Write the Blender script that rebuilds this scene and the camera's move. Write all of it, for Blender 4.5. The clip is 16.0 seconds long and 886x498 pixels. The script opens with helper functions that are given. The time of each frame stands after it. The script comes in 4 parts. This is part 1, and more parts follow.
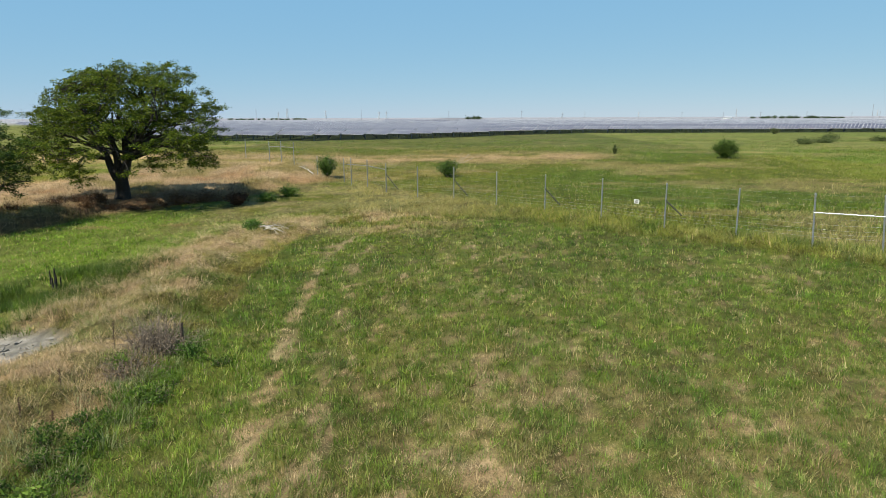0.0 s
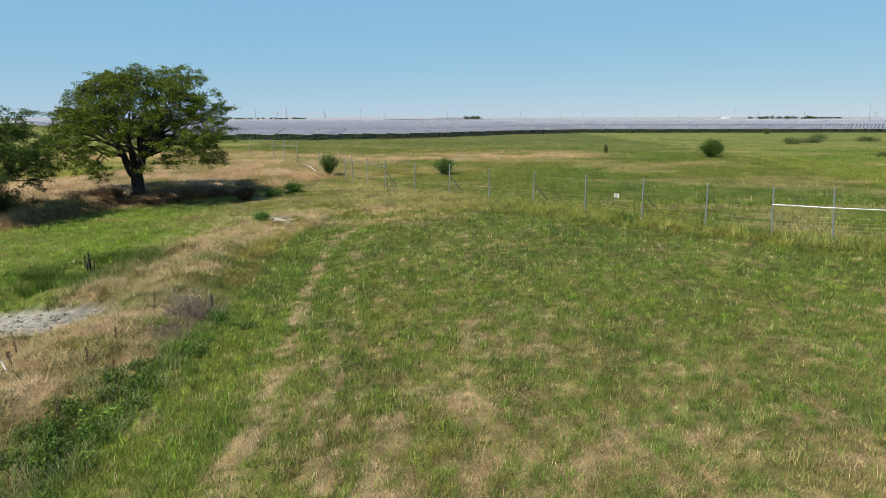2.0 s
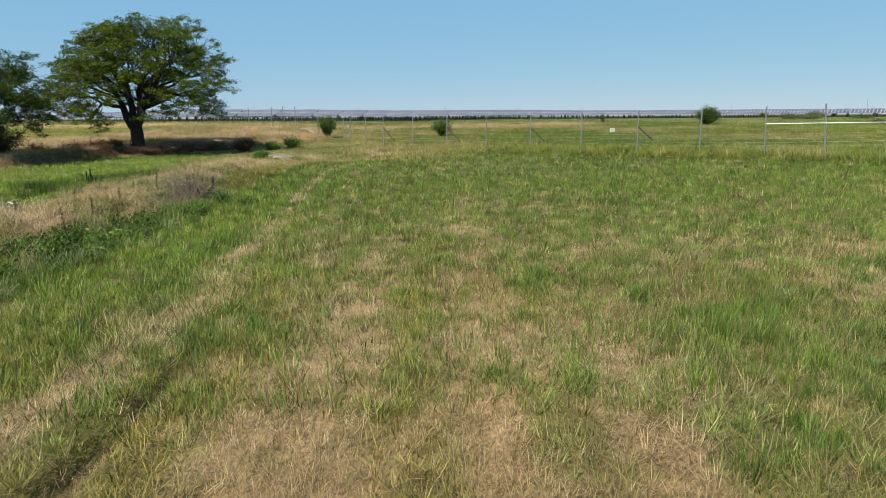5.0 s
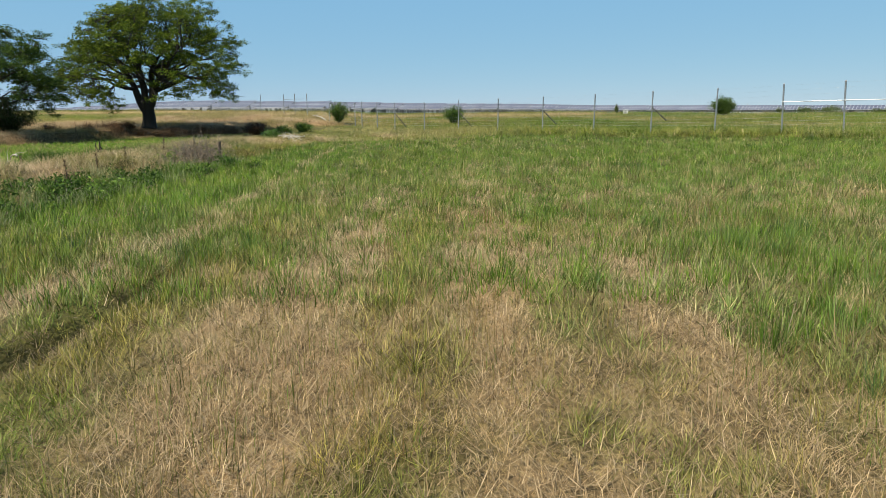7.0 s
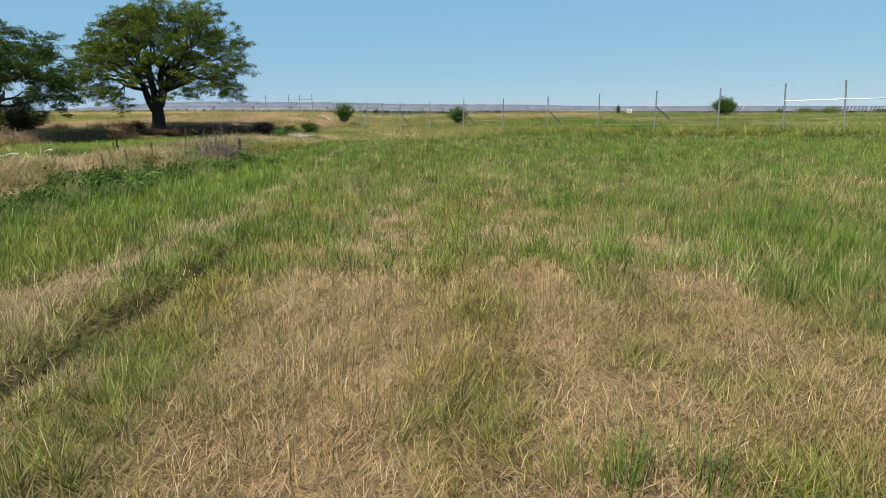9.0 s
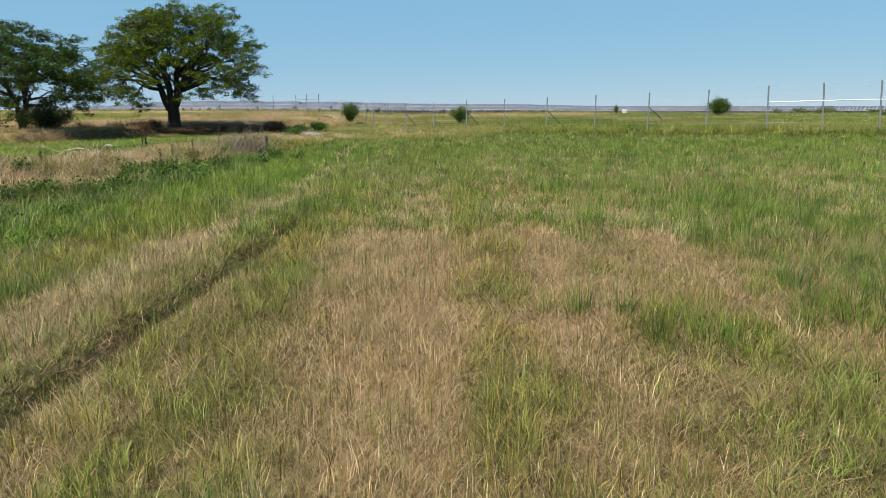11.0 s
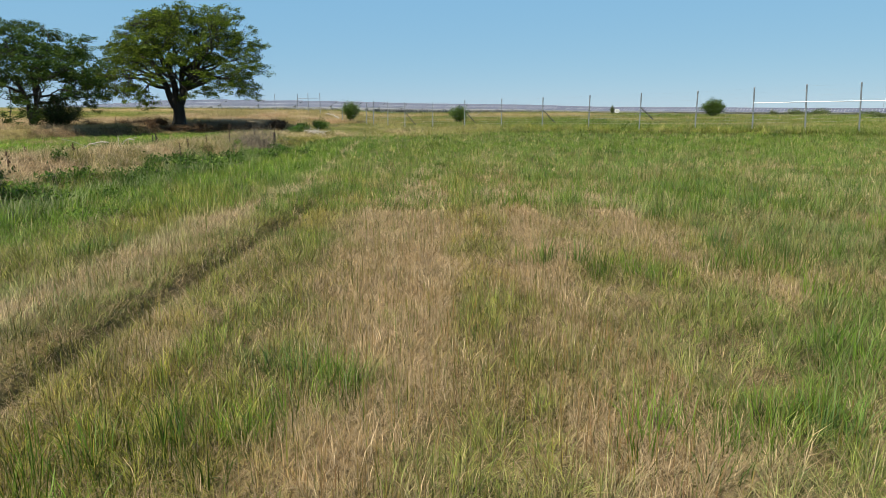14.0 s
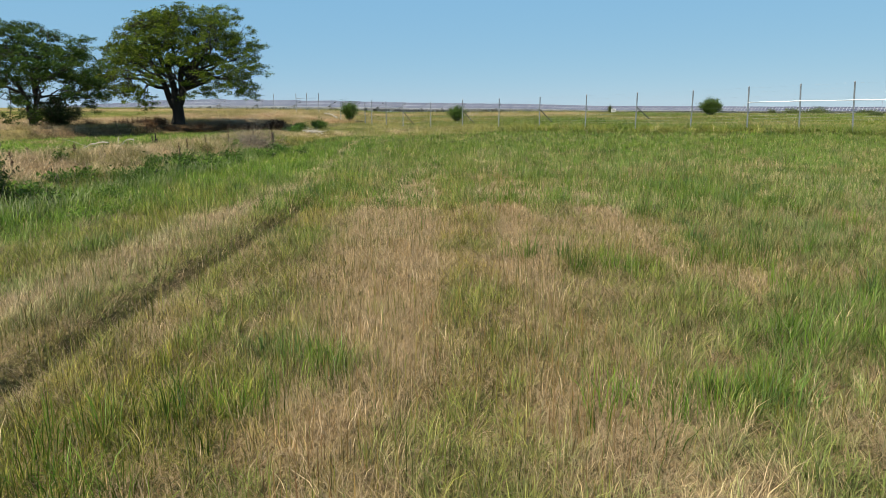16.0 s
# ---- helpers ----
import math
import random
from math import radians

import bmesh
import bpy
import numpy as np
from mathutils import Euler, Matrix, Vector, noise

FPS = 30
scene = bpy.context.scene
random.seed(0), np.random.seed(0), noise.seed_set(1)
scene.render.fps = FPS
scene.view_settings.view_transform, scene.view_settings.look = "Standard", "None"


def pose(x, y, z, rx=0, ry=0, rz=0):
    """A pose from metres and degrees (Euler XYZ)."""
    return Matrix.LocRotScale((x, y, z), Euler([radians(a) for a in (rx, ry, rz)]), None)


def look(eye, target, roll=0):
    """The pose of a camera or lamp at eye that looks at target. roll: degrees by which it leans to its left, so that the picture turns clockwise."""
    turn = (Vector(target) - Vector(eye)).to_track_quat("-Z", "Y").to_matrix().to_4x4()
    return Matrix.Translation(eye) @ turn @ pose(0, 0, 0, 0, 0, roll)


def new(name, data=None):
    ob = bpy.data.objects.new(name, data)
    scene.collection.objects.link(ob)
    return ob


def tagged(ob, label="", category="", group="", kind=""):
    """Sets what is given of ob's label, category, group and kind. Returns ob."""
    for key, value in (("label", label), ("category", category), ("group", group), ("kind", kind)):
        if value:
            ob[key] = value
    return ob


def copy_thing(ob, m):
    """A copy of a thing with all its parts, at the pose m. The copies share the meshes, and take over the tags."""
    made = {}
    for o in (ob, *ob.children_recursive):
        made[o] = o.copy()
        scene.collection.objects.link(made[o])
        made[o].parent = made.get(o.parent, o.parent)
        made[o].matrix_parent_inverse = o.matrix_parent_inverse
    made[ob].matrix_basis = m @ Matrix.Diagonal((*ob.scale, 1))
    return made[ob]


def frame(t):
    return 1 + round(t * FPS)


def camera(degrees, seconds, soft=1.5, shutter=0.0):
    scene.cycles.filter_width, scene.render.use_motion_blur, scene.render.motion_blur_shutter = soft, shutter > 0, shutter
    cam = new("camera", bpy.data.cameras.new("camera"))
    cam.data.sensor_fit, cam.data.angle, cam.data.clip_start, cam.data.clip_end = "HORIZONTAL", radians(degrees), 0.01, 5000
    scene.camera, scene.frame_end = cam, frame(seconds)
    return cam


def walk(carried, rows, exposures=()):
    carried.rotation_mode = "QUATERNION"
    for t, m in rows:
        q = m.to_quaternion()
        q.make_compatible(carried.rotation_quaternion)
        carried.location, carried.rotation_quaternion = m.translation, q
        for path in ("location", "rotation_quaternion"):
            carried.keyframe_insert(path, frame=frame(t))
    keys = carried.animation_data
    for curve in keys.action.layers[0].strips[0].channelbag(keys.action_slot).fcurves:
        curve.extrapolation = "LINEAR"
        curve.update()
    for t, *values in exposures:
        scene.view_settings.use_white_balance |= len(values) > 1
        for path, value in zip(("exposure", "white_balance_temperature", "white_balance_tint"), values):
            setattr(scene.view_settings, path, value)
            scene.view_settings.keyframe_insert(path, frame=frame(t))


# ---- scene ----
cam = camera(68.8, 16.0, soft=0.55)
PATH = [
    (0, (1.873, 7.351, 5.641), (1.848, 9.31, 5.241), -0.2),
    (0.5, (1.941, 6.714, 5.698), (1.919, 8.673, 5.295), -0.1),
    (1, (2.017, 5.889, 5.738), (1.995, 7.848, 5.336), -0.1),
    (1.5, (2.113, 5.004, 5.759), (2.09, 6.963, 5.358), -0.1),
    (2, (2.133, 4.077, 5.691), (2.112, 6.036, 5.29), -0.1),
    (2.5, (2.208, 3.204, 5.279), (2.187, 5.163, 4.879), -0.2),
    (3, (2.198, 2.924, 4.75), (2.178, 4.884, 4.349), -0.2),
    (3.5, (2.181, 2.846, 4.106), (2.162, 4.805, 3.705), -0.1),
    (4, (2.197, 2.785, 3.329), (2.175, 4.744, 2.926), -0.2),
    (4.2, (2.188, 2.731, 2.939), (2.166, 4.69, 2.539), -0.3),
    (4.5, (2.157, 2.783, 2.438), (2.137, 4.742, 2.035), -0.3),
    (5, (2.181, 2.851, 1.737), (2.164, 4.81, 1.334), -0.4),
    (5.2, (2.27, 2.8, 1.586), (2.249, 4.758, 1.178), -0.0),
    (7.3, (2.288, 3.057, 0.577), (2.234, 5.014, 0.167), -0.1),
    (7.5, (2.22, 3.144, 0.555), (2.167, 5.102, 0.148), -0.1),
    (8, (2.066, 3.042, 0.554), (2.014, 5.0, 0.147), -0.1),
    (8.5, (1.944, 2.722, 0.537), (1.891, 4.68, 0.13), -0.1),
    (9, (1.841, 2.216, 0.527), (1.788, 4.173, 0.121), -0.1),
    (9.2, (1.825, 1.999, 0.575), (1.773, 3.956, 0.167), -0.0),
    (11.3, (1.575, -0.696, 0.538), (1.522, 1.261, 0.13), 0.0),
    (11.5, (1.571, -0.994, 0.512), (1.518, 0.963, 0.105), 0.1),
    (12, (1.587, -1.51, 0.514), (1.535, 0.447, 0.107), 0.1),
    (12.5, (1.591, -1.716, 0.526), (1.54, 0.241, 0.118), 0.2),
    (13, (1.587, -1.734, 0.509), (1.536, 0.224, 0.102), 0.2),
    (13.5, (1.613, -1.682, 0.503), (1.563, 0.275, 0.096), 0.2),
    (14, (1.663, -1.762, 0.485), (1.615, 0.195, 0.077), 0.3),
    (14.5, (1.709, -1.971, 0.484), (1.662, -0.014, 0.075), 0.2),
    (15, (1.712, -2.106, 0.498), (1.665, -0.149, 0.09), 0.2),
    (15.5, (1.707, -2.094, 0.523), (1.66, -0.137, 0.115), 0.2),
    (16, (1.782, -2.063, 0.508), (1.736, -0.106, 0.098), 0.2),
]
walk(cam, [(t, look(eye, target, roll)) for t, eye, target, roll in PATH])
cam_degrees = 68.8

# ---- light ----
SUN_DIR = Vector((-0.42, -0.41, 0.81)).normalized()
world = bpy.data.worlds.new("sky")
scene.world = world
world.use_nodes = True
wn = world.node_tree
sky = wn.nodes.new("ShaderNodeTexSky")
sky.sky_type, sky.sun_disc = 'NISHITA', False
sky.sun_elevation = math.asin(SUN_DIR.z)
sky.sun_rotation = math.atan2(SUN_DIR.x, SUN_DIR.y)
sky.air_density, sky.dust_density, sky.ozone_density = 0.75, 0.0, 2.2
tint = wn.nodes.new("ShaderNodeMix")
tint.data_type, tint.blend_type = 'RGBA', 'MULTIPLY'
tint.inputs["Factor"].default_value = 1.0
tint.inputs["B"].default_value = (0.34, 0.23, 0.06, 1)
haze = wn.nodes.new("ShaderNodeMix")
haze.data_type, haze.blend_type = 'RGBA', 'ADD'
haze.inputs["Factor"].default_value = 1.0
haze.inputs["B"].default_value = (1.45, 3.6, 6.2, 1)
wn.links.new(tint.outputs["Result"], haze.inputs["A"])
wn.links.new(sky.outputs[0], tint.inputs["A"])
wn.links.new(haze.outputs["Result"], wn.nodes["Background"].inputs[0])
wn.nodes["Background"].inputs[1].default_value = 0.0656
sun_data = bpy.data.lights.new("sun", 'SUN')
sun_data.energy, sun_data.angle, sun_data.color = 5.0, radians(0.53), (1.0, 0.95, 0.79)
sun = new("sun", sun_data)
sun.matrix_world = look(SUN_DIR * 50, (0, 0, 0))
scene.view_settings.exposure = 0.75


# ---- small tools ----
rng = np.random.default_rng(7)


def sstep(a, b, v):
    k = np.clip((np.asarray(v, float) - a) / (b - a), 0, 1)
    return k * k * (3 - 2 * k)


def lattice(ix, iy, seed):
    h = (ix.astype(np.int64) * 374761393 + iy.astype(np.int64) * 668265263 + seed * 974634777) & 0xffffffff
    h = ((h ^ (h >> 13)) * 1274126177) & 0xffffffff
    return ((h ^ (h >> 16)) & 0xffff) / 65535.0


def vnoise(x, y, size, seed=0):
    """Smooth value noise, 0 to 1, with cells of that size in metres."""
    x, y = np.asarray(x, float) / size, np.asarray(y, float) / size
    ix, iy = np.floor(x), np.floor(y)
    fx, fy = x - ix, y - iy
    fx, fy = fx * fx * (3 - 2 * fx), fy * fy * (3 - 2 * fy)
    ix, iy = ix.astype(np.int64), iy.astype(np.int64)
    a = lattice(ix, iy, seed) * (1 - fx) + lattice(ix + 1, iy, seed) * fx
    b = lattice(ix, iy + 1, seed) * (1 - fx) + lattice(ix + 1, iy + 1, seed) * fx
    return a * (1 - fy) + b * fy


def fnoise(x, y, size, seed=0):
    return 0.55 * vnoise(x, y, size, seed) + 0.3 * vnoise(x, y, size * 0.45, seed + 1) + 0.15 * vnoise(x, y, size * 0.2, seed + 2)


def tuft_cells(x, y, size, seed=0):
    """The nearest root of a jittered grid: its place and three random numbers of its own."""
    x, y = np.asarray(x, float), np.asarray(y, float)
    ix, iy = np.floor(x / size).astype(np.int64), np.floor(y / size).astype(np.int64)
    best = np.full(x.shape, 1e9)
    cx, cy, bi, bj = x.copy(), y.copy(), ix.copy(), iy.copy()
    for di in (-1, 0, 1):
        for dj in (-1, 0, 1):
            i, j = ix + di, iy + dj
            px, py = (i + lattice(i, j, seed)) * size, (j + lattice(i, j, seed + 1)) * size
            d = (px - x) ** 2 + (py - y) ** 2
            m = d < best
            best, cx, cy, bi, bj = np.where(m, d, best), np.where(m, px, cx), np.where(m, py, cy), np.where(m, i, bi), np.where(m, j, bj)
    return cx, cy, lattice(bi, bj, seed + 2), lattice(bi, bj, seed + 3), lattice(bi, bj, seed + 4)


def ramp(v, *pairs):
    return np.interp(v, [p[0] for p in pairs], [p[1] for p in pairs])


def mix(a, b, k):
    k = np.asarray(k)[..., None]
    return np.asarray(a) * (1 - k) + np.asarray(b) * k


# ---- the lie of the land ----
def field_edge(y):
    """x of the left edge of the mown field."""
    return ramp(y, (-20, -4.0), (4, -4.6), (10, -5.3), (16, -5.5), (24, -5.7), (30, -6.2), (38, -7.0), (43, -6.8), (48, -5.6), (51.5, -3.0), (53, 0))


def fence_dist(x, y):
    """Metres beyond the fence's line."""
    return 0.77 * x + 0.639 * y - 38.4


def rim_dist(x, y):
    """Metres from the mown field's far edge towards the fence."""
    return fence_dist(x, y) + ramp(x, (-8, 9.5), (2, 4.0), (8, 2.4), (20, 1.3), (40, 1.3))


def bank_dist(x, y):
    """Metres past the foot of the bank on which the trees stand."""
    return (x + 24.4) * -0.789 + (y - 49.6) * 0.615 + ramp(x, (-60, 44.0), (-40, 30.0), (-24, 0))


def straw_end(x):
    """y at which the straw round the trees gives way to green prairie."""
    return ramp(x, (-48, 62), (-38, 66), (-33, 72), (-28, 83), (-20, 84), (-10, 84))


def farm_dist(x, y):
    """Metres behind the front of the solar farm."""
    front = y - ramp(x, (-75, 136), (-28, 146), (9, 176), (44, 212), (900, 214))
    return np.minimum(front, 0.8 * (x + 62 + 0.76 * (y - 140)))


def mud_dist(x, y):
    u, v = (x + 12.9) * 0.94 + (y - 26.0) * 0.34, (y - 26.0) * 0.94 - (x + 12.9) * 0.34
    return np.sqrt((u / 3.0) ** 2 + (v / 2.3) ** 2) + 0.4 * (fnoise(x, y, 1.2, 40) - 0.5)


def land(x, y):
    x, y = np.asarray(x, float), np.asarray(y, float)
    z = -1.06 + 0.02 * np.clip(x, -7, 20)
    z = z + sstep(50, 105, y) * (1.2 + 0.9 * sstep(60, -60, x))
    z = z + 0.65 * sstep(1.2, 4.6, bank_dist(x, y)) * sstep(-9, -17, x) * ramp(y, (80, 1), (118, 0))
    f = fence_dist(x, y)
    z = z + 0.27 * np.exp(-(f / 2.2) ** 2) * sstep(-6, 8, x) * sstep(70, 62, y)
    e = x - field_edge(y)
    near = sstep(60, 50, y)
    z = z + 0.55 * np.exp(-((e + 2.9) / 1.6) ** 2) * ramp(y, (32, 1.0), (42, 0.3), (56, 0.0))
    z = z - 0.38 * sstep(1.16, 0.86, mud_dist(x, y)) - 0.12 * sstep(-5, -8, e) * near
    ch = x + 14.6 + 0.9 * np.sin((y - 27) * 0.5)
    z = z - 0.5 * np.exp(-(ch / 0.55) ** 2) * sstep(27, 29.5, y) * sstep(37, 34, y)
    z = z - 0.17 * np.exp(-((x + 0.9) / 0.13) ** 2) * sstep(12, 8, y)
    rough = 2.1 * sstep(0.0, -0.8, e) * near * sstep(-9.0, -6.5, e) + 1.6 * sstep(0.0, 1.0, rim_dist(x, y)) * sstep(3, 1.5, f) * sstep(-8, -6, x)
    z = z + 0.36 * np.clip(rough, 0, 2.1) * (fnoise(x, y, 1.2, 7) - 0.5) * sstep(1.0, 1.4, mud_dist(x, y))
    z = z + 0.07 * (fnoise(x, y, 2.4, 3) - 0.5) + 0.20 * (fnoise(x, y, 17, 5) - 0.5) * sstep(48, 70, y) * ramp(y, (90, 1), (130, 0.25))
    return z


# ---- what grows where ----
STRAW = np.array((0.40, 0.268, 0.135))
PALE = np.array((0.50, 0.378, 0.235))
RUST = np.array((0.38, 0.19, 0.09))
GREEN = np.array((0.118, 0.182, 0.018))
DEEP = np.array((0.058, 0.115, 0.012))
BLUISH = np.array((0.092, 0.15, 0.05))
OLIVE = np.array((0.205, 0.19, 0.028))
LUSH = np.array((0.156, 0.25, 0.018))


# Dry (+) and green (-) patches of the near field: place, half widths, strength.
PATCHES = ((2.95, 5.2, 0.35, 0.5, 0.6), (4.05, 7.8, 0.6, 0.8, 0.5), (4.5, 3.8, 0.4, 0.35, 0.55), (2.7, 1.0, 0.35, 0.7, 0.3), (0.5, 8.2, 0.7, 1.6, 0.35),
           (3.3, 4.2, 0.3, 0.4, -0.9), (4.8, 3.1, 0.5, 0.5, -0.7), (1.05, 1.8, 0.25, 0.3, -0.8), (0.5, 1.1, 0.35, 0.3, -0.5), (4.9, 8.5, 0.8, 2.5, -0.6))


def cover(x, y):
    """Mean colour, height and dryness of what grows at a place."""
    x, y = np.asarray(x, float), np.asarray(y, float)
    n1, n2, n3 = fnoise(x, y, 1.1, 11), fnoise(x, y, 3.2, 12), fnoise(x * 1.8, y * 0.7, 0.55, 13)
    e = x - field_edge(y)
    # strips left by wheels and by the mower
    s1 = ramp(y, (-5, -2.0), (4, -1.95), (12, -1.75), (20, -2.55), (27, -3.3), (36, -4.15), (42, -4.1), (47, -2.6), (50, 1.0))
    strip = ramp(y, (4, 0.7), (10, 0.95)) * np.exp(-((x - s1) / 0.42) ** 2)
    strip = np.maximum(strip, 0.55 * np.exp(-((x - s1 - 1.55) / 0.35) ** 2) * sstep(12, 18, y) * sstep(44, 36, y))
    c1 = ramp(y, (0, 1.35), (5, 1.1), (12, 0.75), (18, 0.75), (26, 0.6))
    c2 = ramp(y, (0, 2.55), (10, 2.5), (18, 2.75), (26, 3.0))
    fade = sstep(22, 9, y) * ramp(y, (1.5, 0.45), (4.5, 1.0))
    lively = ramp(y, (8, 0.45), (17, 0.5), (40, 0.4)) * ramp(x, (3.5, 1.0), (7, 0.35))
    strip = np.maximum(strip, 0.95 * np.exp(-((x - c1) / 0.6) ** 2) * fade)
    strip = np.maximum(strip, 0.85 * np.exp(-((x - c2) / 0.32) ** 2) * fade)
    c3 = ramp(y, (0, 2.9), (4, 3.9), (9, 4.05), (14, 4.2))
    strip = np.maximum(strip, 0.7 * np.exp(-((x - c3) / 0.36) ** 2) * sstep(13.5, 11, y) * sstep(3.0, 6.0, y))
    zone = 0.30 * sstep(-0.2, 0.7, x) * sstep(5.0, 2.2, x) * sstep(23, 9, y)
    n4 = 0.6 * fnoise(x * 2.4, y * 0.4, 0.9, 14) + 0.4 * fnoise(x, y, 0.5, 15)
    patch = sstep(0.49, 0.61, n4) * (0.6 + 0.3 * n2) * sstep(-2.0, 1, x)
    blot = sstep(0.54, 0.65, n1) * ramp(x, (-0.6, 0.2), (0.4, 0.6))
    dry = strip * (0.55 + 0.75 * n4) + zone * (0.30 + 0.8 * n4) + np.maximum(patch, blot) * (0.5 + 0.6 * n3) * lively - 0.06
    dry = np.clip(dry + 0.5 * (n3 - 0.5), 0, 1)
    dry = dry * sstep(-0.1, 0.7, np.abs(x + 3.7) - 0.6 + 0.02 * np.maximum(y - 16, 0))
    dry = dry * (1 - 0.6 * np.exp(-((x - 0.5 * (c1 + c2)) / 0.34) ** 2) * sstep(20, 12, y))
    for px, py, rx, ry, k in PATCHES:
        dry = np.clip(dry + k * np.exp(-((x - px) / rx) ** 2 - ((y - py) / ry) ** 2), 0, 1)
    reach = ramp(y, (6, 0.0), (16, 1.0))
    spread = ramp(y, (0.5, 0.12), (3, 0.24), (7, 0.18), (11, 0.33), (18, 0.31), (27, 0.12), (46, 0.05)) * np.maximum(ramp(x, (-5, 0.25), (0, 0.4), (3, 1.0)), 1.2 * sstep(-2.8, -1.4, x) * sstep(0.2, -0.3, x) * sstep(8, 5, y))
    dry = np.clip(np.maximum((1.0 - 0.3 * reach) * dry, (0.25 + 0.75 * fnoise(x * 1.5, y * 0.7, 0.9, 19)) * np.exp(-((x - s1) / 0.21) ** 2) * sstep(6, 10, y)) + spread * (0.4 + 1.2 * n2), 0, 0.9)
    # the grass is dry or green tuft by tuft
    wx, wy = x + 0.3 * (n3 - 0.5), y + 0.4 * (n1 - 0.5)
    near_r, far_r = tuft_cells(wx, wy * 0.6, 0.32, 300), tuft_cells(wx, wy * 0.42, 0.38, 305)
    r1, r2 = (np.where(reach > 0.5, f, c) for c, f in zip(near_r[2:4], far_r[2:4]))
    _, _, q1, q2, _ = tuft_cells(x, y * 0.7, 0.16, 310)
    level = np.clip((0.62 * r1 + 0.38 * q1 - 0.5) * 1.3 + 0.5, 0.02, 0.98)
    dry = mix(dry[..., None], sstep(-0.17, 0.17, dry - level)[..., None], 0.42 + 0.4 * reach)[..., 0]
    rust = sstep(0.45, 0.68, fnoise(x, y, 1.3, 21)) * np.clip(zone * 2, 0, 1)
    rust = np.maximum(rust, 0.55 * sstep(0.5, 0.66, fnoise(x, y, 0.9, 22)) * sstep(-1.8, -0.6, x) * sstep(10, 6, y))
    rust = np.maximum(rust, 0.8 * np.exp(-((x - 0.5 * (c1 + c2) - 0.05) / 0.28) ** 2) * fade * sstep(9, 3, y))
    green = mix(GREEN * 1.08, DEEP * 0.85, np.clip(0.6 * sstep(0.4, 0.75, fnoise(x, y, 1.3, 31)) + 0.9 * (r2 - 0.45) + 0.4 * (q2 - 0.5), 0, 1))
    green = green * ramp(y, (14, 1.0), (26, 0.9))[..., None]
    green = mix(green, LUSH, 0.6 * np.exp(-((x + 3.9) / 1.3) ** 2) * sstep(32, 20, y))
    green = mix(green, BLUISH, np.maximum(sstep(2.5, 6, x) * sstep(26, 10, y) * 0.6, 0.15 * sstep(10, 5, y)))
    green = mix(green, OLIVE, ramp(y, (9, 0.75), (18, 0.22)) * ramp(x, (2, 1.0), (5, 0.25)) * sstep(0.42, 0.62, fnoise(x, y, 1.5, 33)) + 0.45 * (np.exp(-((x + 0.4) / 0.8) ** 2) + np.exp(-((x - 0.5 * (c1 + c2)) / 0.4) ** 2)) * sstep(20, 8, y))
    straw = mix(mix(STRAW, PALE, np.clip(sstep(0.35, 0.7, n2) + 0.35 * reach, 0, 1)), RUST, 0.75 * rust)
    col = mix(green, straw, dry * 0.92)
    col = mix(col, PALE * 1.12, 0.55 * np.exp(-((x - s1) / 0.38) ** 2) * sstep(16, 10, y) * sstep(0.35, 0.6, n4 + 0.1))
    # deep green and brown mottling of the mown grass
    depth = ramp(y, (6, 0.35), (14, 1.0)) * (1 - 0.8 * np.clip(strip, 0, 1))
    col = mix(col, DEEP * 1.15, depth * 0.55 * sstep(0.50, 0.38, fnoise(x, y, 0.7, 16)))
    col = mix(col, np.array((0.27, 0.185, 0.09)), depth * ramp(y, (14, 0.6), (30, 0.2)) * sstep(0.48, 0.62, fnoise(x, y, 0.7, 17)) * sstep(-2.6, -1.2, x))
    col = mix(col, np.array((0.20, 0.155, 0.055)), depth * 0.15 * sstep(0.46, 0.6, fnoise(x, y, 0.7, 18)))
    hgt = 0.10 + 0.07 * n2 + 0.08 * (1 - dry) * (0.5 + r2)
    # rut with bare soil
    rut = np.exp(-((x + 0.9 + 0.12 * (n2 - 0.5)) / 0.11) ** 2) * sstep(11, 7, y) * sstep(0.05, 0.3, n1)
    col = mix(col, (0.10, 0.062, 0.035), 0.95 * rut)
    hgt = hgt * (1 - 0.92 * np.exp(-((x + 0.9) / 0.2) ** 2) * sstep(11, 7, y))
    # left bank: weeds by the edge, then tall straw, then the wet green
    bank = sstep(0.15, -0.45, e + 0.5 * (n1 - 0.5)) * sstep(56, 50, y)
    bdry = sstep(0.39, 0.55, 0.5 * fnoise(x, y, 2.0, 51) + 0.5 * fnoise(x, y, 0.8, 52) + 0.10 * sstep(-1.0, -2.2, e) - 0.13 * sstep(21, 27, y) + 0.2 * sstep(35, 41, y) - 0.15 * sstep(-0.3, -1.2, -e - 1.9))
    bdry = bdry * (1 - 0.75 * sstep(0.46, 0.58, fnoise(x, y, 1.1, 59)))
    rough = mix(np.array((0.17, 0.15, 0.035)), np.array((0.25, 0.22, 0.05)), sstep(33, 41, y))
    bcol = mix(mix(rough, DEEP, sstep(0.4, 0.6, n1) * ramp(y, (33, 0.7), (41, 0.35))), mix(mix(STRAW, PALE, n2), np.array((0.27, 0.17, 0.09)), 0.5 * sstep(0.5, 0.68, fnoise(x, y, 1.0, 58))), bdry)
    wet = sstep(-6.2, -8.2, e + 1.2 * (n2 - 0.5) - ramp(y, (22, -2.0), (28, 0), (58, 2.0))) * sstep(25.5, 28.5, y)
